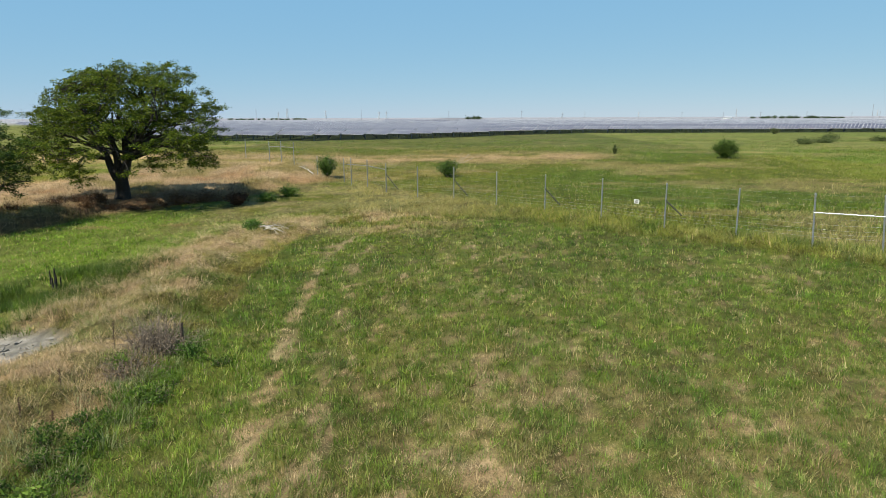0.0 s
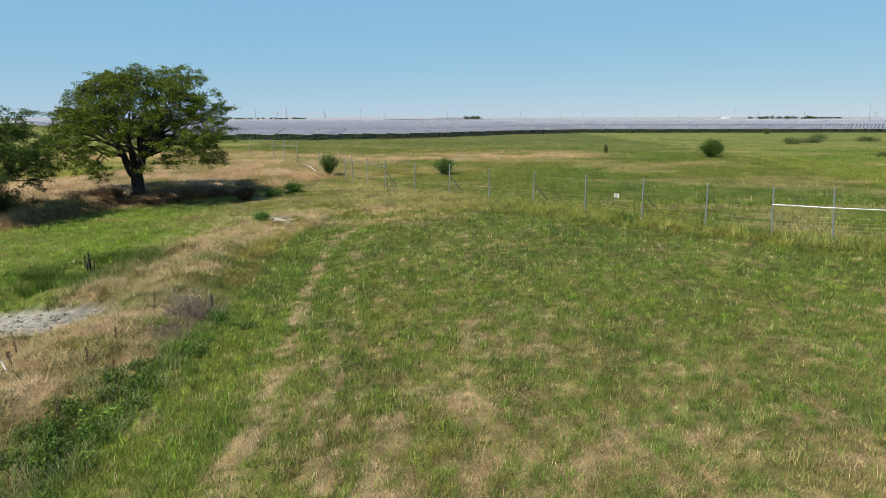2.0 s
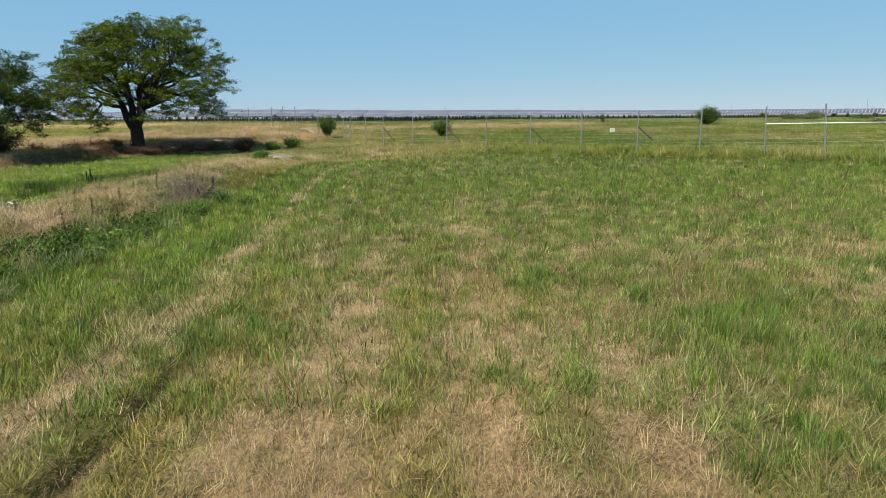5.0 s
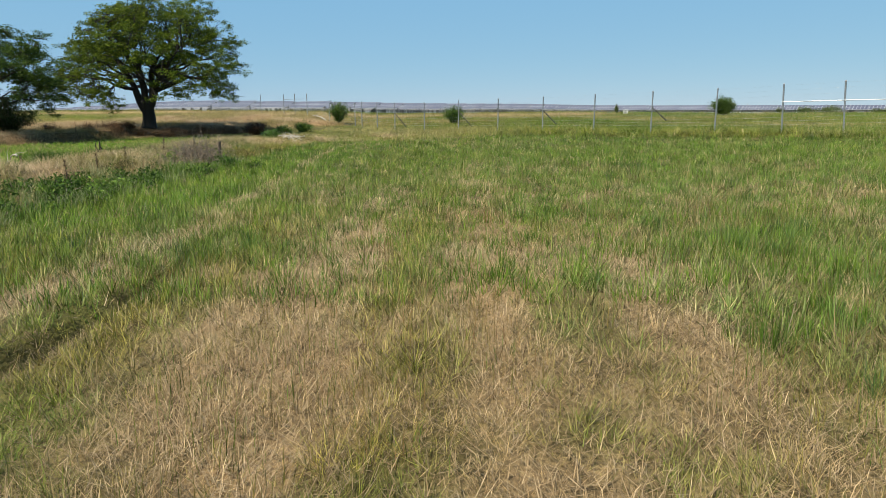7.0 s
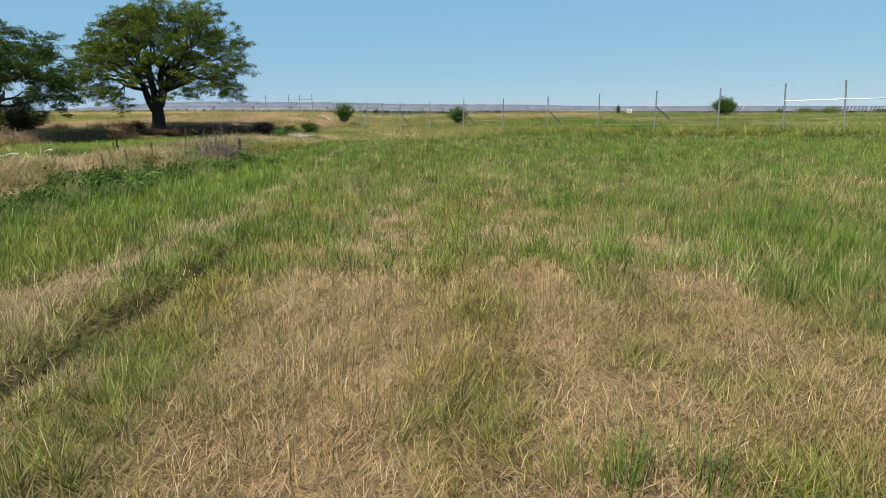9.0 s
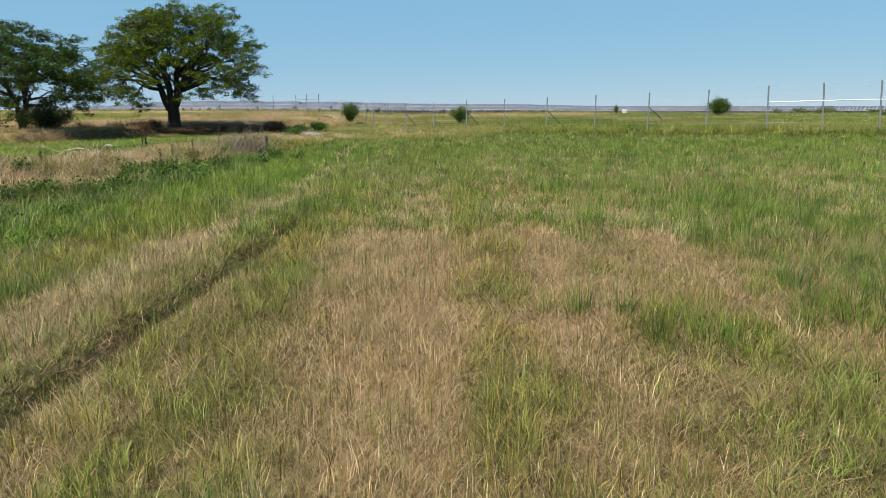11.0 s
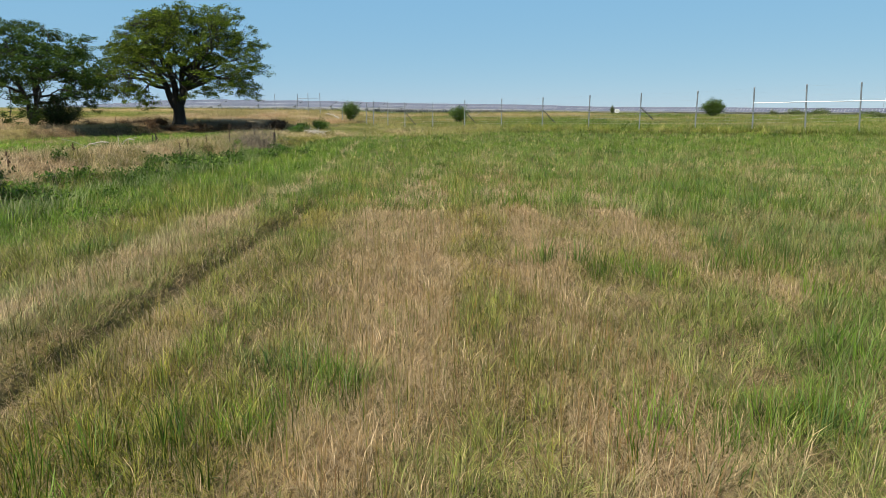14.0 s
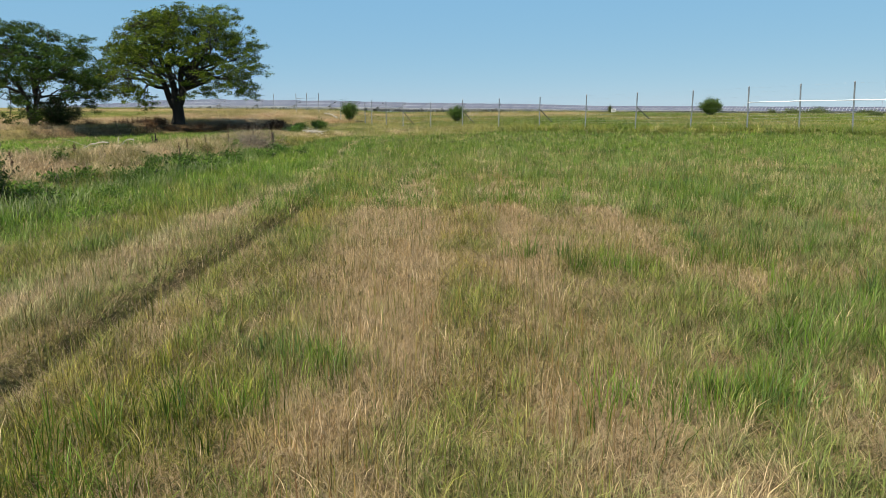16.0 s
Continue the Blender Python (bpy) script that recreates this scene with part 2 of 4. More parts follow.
    wcol = mix(LUSH, GREEN, sstep(0.35, 0.7, n1) * 0.7)
    wcol = mix(wcol, STRAW * 0.9, 0.8 * sstep(0.62, 0.75, fnoise(x * 0.5, y, 2.2, 57)))
    bcol = mix(bcol, wcol, wet)
    col = mix(col, bcol, bank)
    hgt = np.where(bank > 0.5, np.where(wet > 0.5, 0.20, 0.19 + 0.07 * bdry), hgt)
    # rough corner between the bank, the field and the fence
    corner = sstep(43, 48, y + 3 * (n2 - 0.5)) * sstep(4.5, -1.0, x + 2 * (n1 - 0.5)) * sstep(-17.5, -13.5, x + 0.12 * (60 - y)) * sstep(76, 68, y) * (1 - 0.5 * wet)
    ccol = mix(mix(OLIVE * 0.95, DEEP * 1.3, 0.6 * sstep(0.5, 0.7, fnoise(x, y, 2.4, 66))), mix(STRAW, PALE, n1), 0.85 * sstep(0.40, 0.60, 0.6 * fnoise(x, y * 1.5, 2.6, 67) + 0.4 * fnoise(x, y, 0.9, 68)))
    col = mix(col, ccol, 0.9 * corner)
    hgt = np.where(corner > 0.5, 0.26 + 0.1 * n1, hgt)
    # under and behind the trees: dry grass
    up = sstep(0.6, 3.0, bank_dist(x, y)) * sstep(-7, -13, x)
    behind = y - straw_end(x) + 3 * (n2 - 0.5)
    ucol = mix(mix(STRAW, PALE, n1), RUST, 0.45 * sstep(0.5, 0.7, n2))
    ucol = mix(ucol, OLIVE * 0.8, 0.6 * sstep(0.56, 0.7, fnoise(x, y, 4.0, 65)))
    ucol = mix(ucol, OLIVE, sstep(-4, 2, behind))
    col = mix(col, ucol, up)
    hgt = np.where(up > 0.5, 0.36, hgt)
    # dead brown weeds on the bank's face, darkened in colour for the trees' shade
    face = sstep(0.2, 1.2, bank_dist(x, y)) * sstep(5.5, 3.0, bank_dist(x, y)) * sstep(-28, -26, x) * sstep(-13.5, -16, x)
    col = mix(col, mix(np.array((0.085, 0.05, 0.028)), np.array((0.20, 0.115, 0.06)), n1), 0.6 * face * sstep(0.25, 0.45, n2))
    # tall rim along the fence
    r = rim_dist(x, y)
    f = fence_dist(x, y)
    rim = sstep(-0.5, 0.6, r + 1.2 * (n1 - 0.5)) * sstep(2.2, 0.8, f) * sstep(-9, -6, x)
    rcol = mix(mix(np.array((0.195, 0.2, 0.034)), DEEP * 0.8, 0.8 * sstep(0.52, 0.64, fnoise(x, y, 1.3, 63))), PALE * np.array((0.92, 0.92, 0.8)), 0.1 * sstep(0.5, 0.68, fnoise(x, y, 1.6, 61)) + 0.3 * sstep(9, 0, x))
    col = mix(col, rcol, rim)
    hgt = np.where(rim > 0.5, 0.34 + 0.2 * n1, hgt)
    # beyond the fence
    far = sstep(0.8, 2.4, f) * sstep(-14, -10, x) + sstep(-1, 3, behind) * sstep(-10, -14, x) * up
    far = np.clip(far, 0, 1)
    fcol = mix(GREEN * 0.76, OLIVE * 0.82, 0.05 + 0.35 * sstep(18, 4, x) + 0.4 * sstep(0.4, 0.65, fnoise(x, y * 2, 14, 71)))
    tan = np.exp(-((y - 92 - 0.10 * (x - 5)) / 6.5) ** 2) * sstep(30, 16, x) * sstep(0.3, 0.55, fnoise(x, y * 2, 6, 73))
    tan = np.maximum(tan, 0.36 * sstep(0.52, 0.66, fnoise(x, y * 2.5, 11, 75)))
    fcol = mix(fcol, PALE * np.array((1.0, 0.90, 0.82)), 0.8 * tan)
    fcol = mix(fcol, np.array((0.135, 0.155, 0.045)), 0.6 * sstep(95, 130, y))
    # Ground under the panels painted near black, for their shade on it.
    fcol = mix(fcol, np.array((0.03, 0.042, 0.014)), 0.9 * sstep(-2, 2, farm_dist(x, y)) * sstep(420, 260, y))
    # Ground pales to blue-grey with distance: haze and far panels put into colour.
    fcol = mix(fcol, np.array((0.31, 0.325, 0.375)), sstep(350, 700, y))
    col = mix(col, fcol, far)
    hgt = np.where(far > 0.5, 0.30, hgt)
    mud = sstep(1.05, 0.85, mud_dist(x, y))
    hgt = hgt * (1 - mud)
    return col, hgt, np.maximum(dry, bank * bdry), mud


# ---- materials ----
def material(name, rough=0.8, metal=0.0):
    m = bpy.data.materials.new(name)
    m.use_nodes = True
    b = m.node_tree.nodes["Principled BSDF"]
    b.inputs["Roughness"].default_value = rough
    b.inputs["Metallic"].default_value = metal
    return m, m.node_tree, b


def plain(name, a, b_col, rough, scale, metal=0.0, bump=0.0, detail=4):
    """Two colours mixed by noise at the given scale, with fine relief."""
    m, nt, b = material(name, rough, metal)
    co = nt.nodes.new("ShaderNodeTexCoord")
    no = nt.nodes.new("ShaderNodeTexNoise")
    no.inputs["Scale"].default_value, no.inputs["Detail"].default_value = scale, detail
    nt.links.new(co.outputs["Object"], no.inputs["Vector"])
    cr = nt.nodes.new("ShaderNodeValToRGB")
    cr.color_ramp.elements[0].position, cr.color_ramp.elements[1].position = 0.35, 0.68
    cr.color_ramp.elements[0].color, cr.color_ramp.elements[1].color = (*a, 1), (*b_col, 1)
    nt.links.new(no.outputs["Fac"], cr.inputs[0])
    nt.links.new(cr.outputs[0], b.inputs["Base Color"])
    if bump:
        bu = nt.nodes.new("ShaderNodeBump")
        bu.inputs["Strength"].default_value, bu.inputs["Distance"].default_value = 0.8, bump
        nt.links.new(no.outputs["Fac"], bu.inputs["Height"])
        nt.links.new(bu.outputs[0], b.inputs["Normal"])
    return m


def leafy(name, through_light, lift, rough=0.6, gloss=0.06):
    """Grass and leaves: their colour is stored blade by blade; light shines through."""
    m, nt, b = material(name, rough)
    at = nt.nodes.new("ShaderNodeAttribute")
    at.attribute_name = "tone"
    b.inputs["Specular IOR Level"].default_value = gloss
    ge = nt.nodes.new("ShaderNodeNewGeometry")
    up = nt.nodes.new("ShaderNodeVectorMath")
    up.operation = 'MULTIPLY_ADD'
    up.inputs[1].default_value, up.inputs[2].default_value = (0.55, 0.55, 0.55), (0, 0, lift)
    nt.links.new(ge.outputs["Normal"], up.inputs[0])
    no = nt.nodes.new("ShaderNodeVectorMath")
    no.operation = 'NORMALIZE'
    nt.links.new(up.outputs[0], no.inputs[0])
    nt.links.new(no.outputs[0], b.inputs["Normal"])
    tr = nt.nodes.new("ShaderNodeBsdfTranslucent")
    mx = nt.nodes.new("ShaderNodeMixShader")
    mx.inputs[0].default_value = through_light
    nt.links.new(at.outputs["Color"], b.inputs["Base Color"])
    nt.links.new(at.outputs["Color"], tr.inputs["Color"])
    nt.links.new(b.outputs[0], mx.inputs[1])
    nt.links.new(tr.outputs[0], mx.inputs[2])
    nt.links.new(mx.outputs[0], nt.nodes["Material Output"].inputs["Surface"])
    return m


def ground_material():
    m, nt, b = material("grassland", 0.95)
    b.inputs["Specular IOR Level"].default_value = 0.1
    at = nt.nodes.new("ShaderNodeAttribute")
    at.attribute_name = "tone"
    co = nt.nodes.new("ShaderNodeTexCoord")
    mp = nt.nodes.new("ShaderNodeMapping")
    mp.inputs["Scale"].default_value = (1, 0.6, 1)
    nt.links.new(co.outputs["Object"], mp.inputs["Vector"])
    last = at.outputs["Color"]
    for size, low, high, det in ((34.0, 0.55, 1.3, 5), (3.5, 0.62, 1.32, 6), (0.45, 0.72, 1.24, 4)):
        no = nt.nodes.new("ShaderNodeTexNoise")
        no.inputs["Scale"].default_value, no.inputs["Detail"].default_value = size, det
        nt.links.new(mp.outputs[0], no.inputs["Vector"])
        mr = nt.nodes.new("ShaderNodeMapRange")
        mr.inputs["From Min"].default_value, mr.inputs["From Max"].default_value = 0.3, 0.7
        mr.inputs["To Min"].default_value, mr.inputs["To Max"].default_value = low, high
        nt.links.new(no.outputs["Fac"], mr.inputs["Value"])
        mu = nt.nodes.new("ShaderNodeVectorMath")
        mu.operation = 'SCALE'
        nt.links.new(last, mu.inputs[0])
        nt.links.new(mr.outputs[0], mu.inputs["Scale"])
        last = mu.outputs[0]
    nt.links.new(last, b.inputs["Base Color"])
    bu = nt.nodes.new("ShaderNodeBump")
    bu.inputs["Strength"].default_value, bu.inputs["Distance"].default_value = 0.9, 0.06
    n2 = nt.nodes.new("ShaderNodeTexNoise")
    n2.inputs["Scale"].default_value, n2.inputs["Detail"].default_value = 14, 6
    nt.links.new(mp.outputs[0], n2.inputs["Vector"])
    nt.links.new(n2.outputs["Fac"], bu.inputs["Height"])
    nt.links.new(bu.outputs[0], b.inputs["Normal"])
    return m


GRASS = leafy("grass_blades", 0.22, 0.16, 0.42, 0.13)
LEAF = leafy("leaves", 0.24, 0.1, 0.5)
GROUND = ground_material()
BARK = plain("bark", (0.010, 0.008, 0.006), (0.030, 0.023, 0.018), 0.9, 9, bump=0.03)
DEADWOOD = plain("bleached_wood", (0.24, 0.21, 0.18), (0.46, 0.42, 0.37), 0.85, 14, bump=0.01)
TWIG = plain("grey_twigs", (0.10, 0.074, 0.056), (0.23, 0.18, 0.135), 0.9, 12)
ROTTEN = plain("rotten_post_wood", (0.05, 0.035, 0.025), (0.14, 0.10, 0.075), 0.95, 18, bump=0.01)
GALVANISED = plain("galvanised_steel", (0.19, 0.20, 0.215), (0.30, 0.31, 0.33), 0.42, 22, metal=0.55)
BRIGHT_STEEL = plain("bright_galvanised_rail", (0.48, 0.49, 0.51), (0.60, 0.61, 0.63), 0.35, 20, metal=0.55)
WIRE = plain("fence_wire", (0.28, 0.29, 0.30), (0.40, 0.41, 0.42), 0.4, 30, metal=0.6)
BRACE = plain("dark_brace_steel", (0.018, 0.02, 0.016), (0.04, 0.04, 0.032), 0.9, 16)
BLACKWOOD = plain("blackened_wood", (0.010, 0.008, 0.007), (0.035, 0.026, 0.02), 0.95, 18, bump=0.01)
SIGN = plain("white_sign_sheet", (0.50, 0.50, 0.49), (0.60, 0.60, 0.58), 0.4, 6)
INK = plain("sign_ink", (0.10, 0.10, 0.10), (0.16, 0.15, 0.15), 0.6, 6)
MODULE = plain("solar_cells", (0.05, 0.054, 0.085), (0.075, 0.08, 0.115), 0.6, 0.6)
MODULE.node_tree.nodes["Principled BSDF"].inputs["Specular IOR Level"].default_value = 0.2
FRAME = plain("aluminium_frame", (0.33, 0.33, 0.355), (0.42, 0.42, 0.445), 0.8, 3)
LEG = plain("pile_steel", (0.16, 0.16, 0.16), (0.26, 0.26, 0.26), 0.6, 6, metal=0.4)
MUD = plain("dried_mud", (0.13, 0.115, 0.10), (0.21, 0.19, 0.165), 0.95, 2.6, bump=0.03, detail=8)
POLE = plain("far_pole_wood", (0.13, 0.12, 0.12), (0.22, 0.21, 0.21), 0.9, 2)
PYLON = plain("far_pylon_steel", (0.30, 0.32, 0.34), (0.42, 0.43, 0.45), 0.6, 2)
WHITEWALL = plain("far_white_wall", (0.72, 0.72, 0.70), (0.80, 0.80, 0.79), 0.7, 0.4)


# ---- meshes ----
def raw_mesh(name, verts, faces, mat, tones=None, smooth=False):
    """A mesh from arrays; faces all have the same number of corners."""
    me = bpy.data.meshes.new(name)
    verts, faces = np.ascontiguousarray(verts, np.float32), np.ascontiguousarray(faces, np.int32)
    k = faces.shape[1]
    me.vertices.add(len(verts))
    me.vertices.foreach_set("co", verts.ravel())
    me.loops.add(faces.size)
    me.loops.foreach_set("vertex_index", faces.ravel())
    me.polygons.add(len(faces))
    me.polygons.foreach_set("loop_start", np.arange(0, faces.size, k, dtype=np.int32))
    me.polygons.foreach_set("loop_total", np.full(len(faces), k, np.int32))
    if smooth:
        me.polygons.foreach_set("use_smooth", np.ones(len(faces), bool))
    if tones is not None:
        a = me.attributes.new("tone", 'FLOAT_COLOR', 'POINT')
        rgba = np.ones((len(verts), 4), np.float32)
        rgba[:, :3] = np.clip(tones, 0, 1)
        a.data.foreach_set("color", rgba.ravel())
    me.materials.append(mat)
    me.update(calc_edges=True)
    return me


def thing(name, label, category, group="", kind="", data=None, at=(0, 0, 0)):
    ob = new(name, data)
    ob.location = at
    return tagged(ob, label, category, group, kind)


def part(name, me, parent, label=""):
    ob = new(name, me)
    ob.parent = parent
    return tagged(ob, label)


def tube(path, radii, sides=8):
    """Vertices and quads of a round limb along a path."""
    path, radii = np.asarray(path, float), np.asarray(radii, float)
    d = np.gradient(path, axis=0)
    d /= np.linalg.norm(d, axis=1)[:, None] + 1e-9
    ref = np.where(np.abs(d[:, 2:3]) > 0.9, np.array([[1.0, 0, 0]]), np.array([[0, 0, 1.0]]))
    u = np.cross(d, ref)
    u /= np.linalg.norm(u, axis=1)[:, None] + 1e-9
    w = np.cross(d, u)
    a = np.linspace(0, 2 * np.pi, sides, endpoint=False)
    v = path[:, None] + radii[:, None, None] * (np.cos(a)[None, :, None] * u[:, None] + np.sin(a)[None, :, None] * w[:, None])
    n = len(path)
    i, j = np.meshgrid(np.arange(n - 1), np.arange(sides), indexing="ij")
    i, j = i.ravel(), j.ravel()
    k = (j + 1) % sides
    f = np.stack([i * sides + j, i * sides + k, (i + 1) * sides + k, (i + 1) * sides + j], 1)
    return v.reshape(-1, 3), f


def joined(pieces):
    vs, fs, n = [], [], 0
    for v, f in pieces:
        vs.append(v)
        fs.append(f + n)
        n += len(v)
    return np.concatenate(vs), np.concatenate(fs)


def box(x0, x1, y0, y1, z0, z1):
    v = np.array([(x, y, z) for z in (z0, z1) for y in (y0, y1) for x in (x0, x1)], float)
    f = np.array([(0, 2, 3, 1), (4, 5, 7, 6), (0, 1, 5, 4), (2, 6, 7, 3), (0, 4, 6, 2), (1, 3, 7, 5)])
    return v, f


def bevelled(name, x, y, z, edge, mat):
    """A block with rounded edges, its foot at z = 0."""
    bm = bmesh.new()
    bmesh.ops.create_cube(bm, size=1.0, matrix=Matrix.Translation((0, 0, z / 2)) @ Matrix.Diagonal((x, y, z, 1)))
    bmesh.ops.bevel(bm, geom=bm.edges[:], offset=edge, segments=2, affect='EDGES')
    me = bpy.data.meshes.new(name)
    bm.to_mesh(me)
    bm.free()
    me.materials.append(mat)
    return me


def blades(x, y, z, h, w, lean, head, tone, fine):
    """Grass blades as bent, tapered strips. Returns vertices, triangles and tones."""
    n = len(x)
    ca, sa = np.cos(head), np.sin(head)
    turn = head + np.pi / 2 + rng.normal(0, 0.7, n)
    wx, wy = np.cos(turn) * w / 2, np.sin(turn) * w / 2
    base = np.stack([x, y, z], 1)
    side = np.stack([wx, wy, np.zeros(n)], 1)
    reach = h * lean
    tip = base + np.stack([ca * reach, sa * reach, h * np.sqrt(np.clip(1 - lean ** 2, 0.03, 1))], 1)
    # Tone painted darker at the root and lighter at the tip, like shaded bases.
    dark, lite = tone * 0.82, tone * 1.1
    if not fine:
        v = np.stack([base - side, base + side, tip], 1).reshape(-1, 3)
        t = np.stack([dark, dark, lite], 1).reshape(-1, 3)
        f = np.arange(n * 3).reshape(-1, 3)
        return v, f, t
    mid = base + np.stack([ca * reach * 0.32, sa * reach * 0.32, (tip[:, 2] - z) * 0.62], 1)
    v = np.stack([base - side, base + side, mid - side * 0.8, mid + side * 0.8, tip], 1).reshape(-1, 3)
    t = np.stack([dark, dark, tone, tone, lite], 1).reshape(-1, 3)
    k = (np.arange(n) * 5)[:, None]
    f = np.concatenate([k + (0, 1, 3), k + (0, 3, 2), k + (2, 3, 4)], 1).reshape(-1, 3)
    return v, f, t


def leaf_cloud(centres, size, tones, flat=0.4):
    """Small pointed leaves, turned every way."""
    n = len(centres)
    a = rng.normal(size=(n, 3))
    a[:, 2] *= flat
    a /= np.linalg.norm(a, axis=1)[:, None]
    b = np.cross(a, rng.normal(size=(n, 3)))
    b /= np.linalg.norm(b, axis=1)[:, None]
    s = (size * rng.uniform(0.6, 1.35, n))[:, None]
    v = np.stack([centres - a * s, centres + b * s * 0.42, centres + a * s, centres - b * s * 0.42], 1).reshape(-1, 3)
    f = np.arange(n * 4).reshape(-1, 4)
    return v, f, np.repeat(tones, 4, axis=0)


# ---- ground: one sheet to the horizon ----
def stretch(start, step, grow, end):
    out, v, s = [], start, step
    while abs(v) < abs(end):
        out.append(v)
        v += s
        s *= grow
    return out + [end]


xs = np.array(sorted([-v for v in stretch(30.15, 0.4, 1.06, 3600)] + list(np.arange(-30, -1.6, 0.4)) + list(np.arange(-1.5, -0.3, 0.075)) + list(np.arange(-0.2, 30.2, 0.4)) + stretch(30.3, 0.4, 1.06, 3600)))
ys = np.array(sorted([-v for v in stretch(4.3, 0.5, 1.12, 400)] + list(np.arange(-4, 34, 0.36)) + list(np.arange(34.2, 64, 0.5)) + stretch(64.2, 0.4, 1.05, 4300)))
gx, gy = np.meshgrid(xs, ys)
gx, gy = gx.ravel(), gy.ravel()
tone, hgt, dryness, mudness = cover(gx, gy)
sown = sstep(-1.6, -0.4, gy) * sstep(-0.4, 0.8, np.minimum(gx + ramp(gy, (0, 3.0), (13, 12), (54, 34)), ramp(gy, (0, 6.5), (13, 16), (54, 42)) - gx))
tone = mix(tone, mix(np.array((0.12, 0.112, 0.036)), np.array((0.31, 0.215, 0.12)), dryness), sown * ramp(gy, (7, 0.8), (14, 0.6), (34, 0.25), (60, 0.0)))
# Sown ground is darkened further, painting in the shade between the blades.
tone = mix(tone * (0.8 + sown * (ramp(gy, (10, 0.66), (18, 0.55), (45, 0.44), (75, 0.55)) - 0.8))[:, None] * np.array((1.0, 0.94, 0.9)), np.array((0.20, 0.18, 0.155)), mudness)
nx = len(xs)
ii, jj = np.meshgrid(np.arange(len(ys) - 1), np.arange(nx - 1), indexing="ij")
ii, jj = ii.ravel(), jj.ravel()
quads = np.stack([ii * nx + jj, ii * nx + jj + 1, (ii + 1) * nx + jj + 1, (ii + 1) * nx + jj], 1)
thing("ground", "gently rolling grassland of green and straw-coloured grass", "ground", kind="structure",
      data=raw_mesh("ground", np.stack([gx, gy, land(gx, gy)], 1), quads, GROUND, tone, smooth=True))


# ---- grass ----
def sow(y0, y1, x0, x1, per_m2, wide, tall, fine, name, label):
    n = int((y1 - y0) * (x1 - x0) * per_m2)
    x, y = rng.uniform(x0, x1, n), rng.uniform(y0, y1, n)
    # gather the blades into tufts that stand apart in tone, height and lie
    mid_y = 0.5 * (y0 + y1)
    size = float(ramp(mid_y, (1, 0.13), (10, 0.19), (28, 0.34), (44, 0.5), (80, 1.0)))
    cx, cy, r1, r2, r3 = tuft_cells(x, y, size, 400)
    x, y = x + 0.30 * (cx - x), y + 0.30 * (cy - y)
    col, h, dry, mud = cover(x, y)
    keep = (h > 0.02) & (np.minimum(x - x0, x1 - x) > 0.8 * vnoise(x, y, 0.7, 86)) & (rng.random(n) < 0.55 + 0.45 * r1)
    x, y, cx, cy, col, h, dry, r1, r2, r3 = (a[keep] for a in (x, y, cx, cy, col, h, dry, r1, r2, r3))
    n = len(x)
    vary = rng.random(n)
    close = y1 < 14
    # each blade is itself straw or green
    straw = mix(STRAW, PALE, rng.random(n)) * 0.92
    own = np.where((vary < 0.06 + 0.2 * dry)[:, None], mix(col, straw, np.full(n, 0.75)), col)
    own = np.where((vary > 0.9)[:, None], mix(own, OLIVE, (0.5 if close else 0.25) * ramp(x, (2, 1.0), (5, 0.3))), own)
    own = np.where(((vary > 0.74) & (vary < 0.9))[:, None], mix(own, DEEP * 0.9, np.full(n, 0.55)), own)
    light = (0.93 if close else 0.97) * rng.uniform(0.4 if close else 0.7, 1.5 if close else 1.24, n) * ((0.56 + 0.6 * r2 + 0.3 * r1) if close else (0.46 + 0.75 * r2 + 0.34 * r1)) * (0.62 + 0.76 * vnoise(x, y, size * (0.24 if close else 0.5), 87))
    own = own * np.minimum(light ** ((1 - 0.1 * dry) * float(ramp(mid_y, (28, 1.0), (60, 0.55)))), 1.75 - 0.35 * dry)[:, None]
    # matted straw lies flat among the upright blades
    flat = rng.random(n) < (0.12 + 0.25 * dry) * float(ramp(y0, (13, 1.0), (22, 0.7), (54, 0.15)))
    litter = mix(straw, np.array((0.35, 0.225, 0.12)), rng.random(n) ** 1.5) * rng.uniform(0.5, 1.15, n)[:, None]
    own = np.where(flat[:, None], mix(own, litter, np.full(n, 0.7)), own)
    length = np.where(flat, 0.8, 1.08) * tall * h * rng.uniform(0.45, 1.3, n) * (0.65 + 0.75 * r1)
    lean = np.clip(rng.normal(0.64 if close else 0.52, 0.24, n) + 0.3 * dry * rng.random(n), 0.02, 0.93)
    lean = np.where(flat, rng.uniform(0.80, 0.965, n), lean)
    head = np.where(rng.random(n) < 0.55, np.arctan2(y - cy, x - cx), 2 * np.pi * r3) + rng.normal(0, 0.9, n)
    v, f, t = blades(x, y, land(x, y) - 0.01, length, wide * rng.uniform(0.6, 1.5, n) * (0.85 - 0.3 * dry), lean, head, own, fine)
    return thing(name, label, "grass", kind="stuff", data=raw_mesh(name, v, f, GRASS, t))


FIELD = "mown field grass, green blades mixed with dry straw"
sow(-0.6, 3.2, -3.2, 6.6, 5600, 0.0043, 0.68, True, "meadow_grass", FIELD)
sow(3.2, 7.0, -6.0, 9.5, 3600, 0.0066, 0.72, False, "meadow_grass", FIELD)
sow(7.0, 13.0, -9.5, 14.0, 1500, 0.0108, 0.8, False, "meadow_grass", FIELD)
sow(13.0, 22.0, -15.0, 19.5, 640, 0.0145, 0.85, False, "meadow_grass", FIELD)
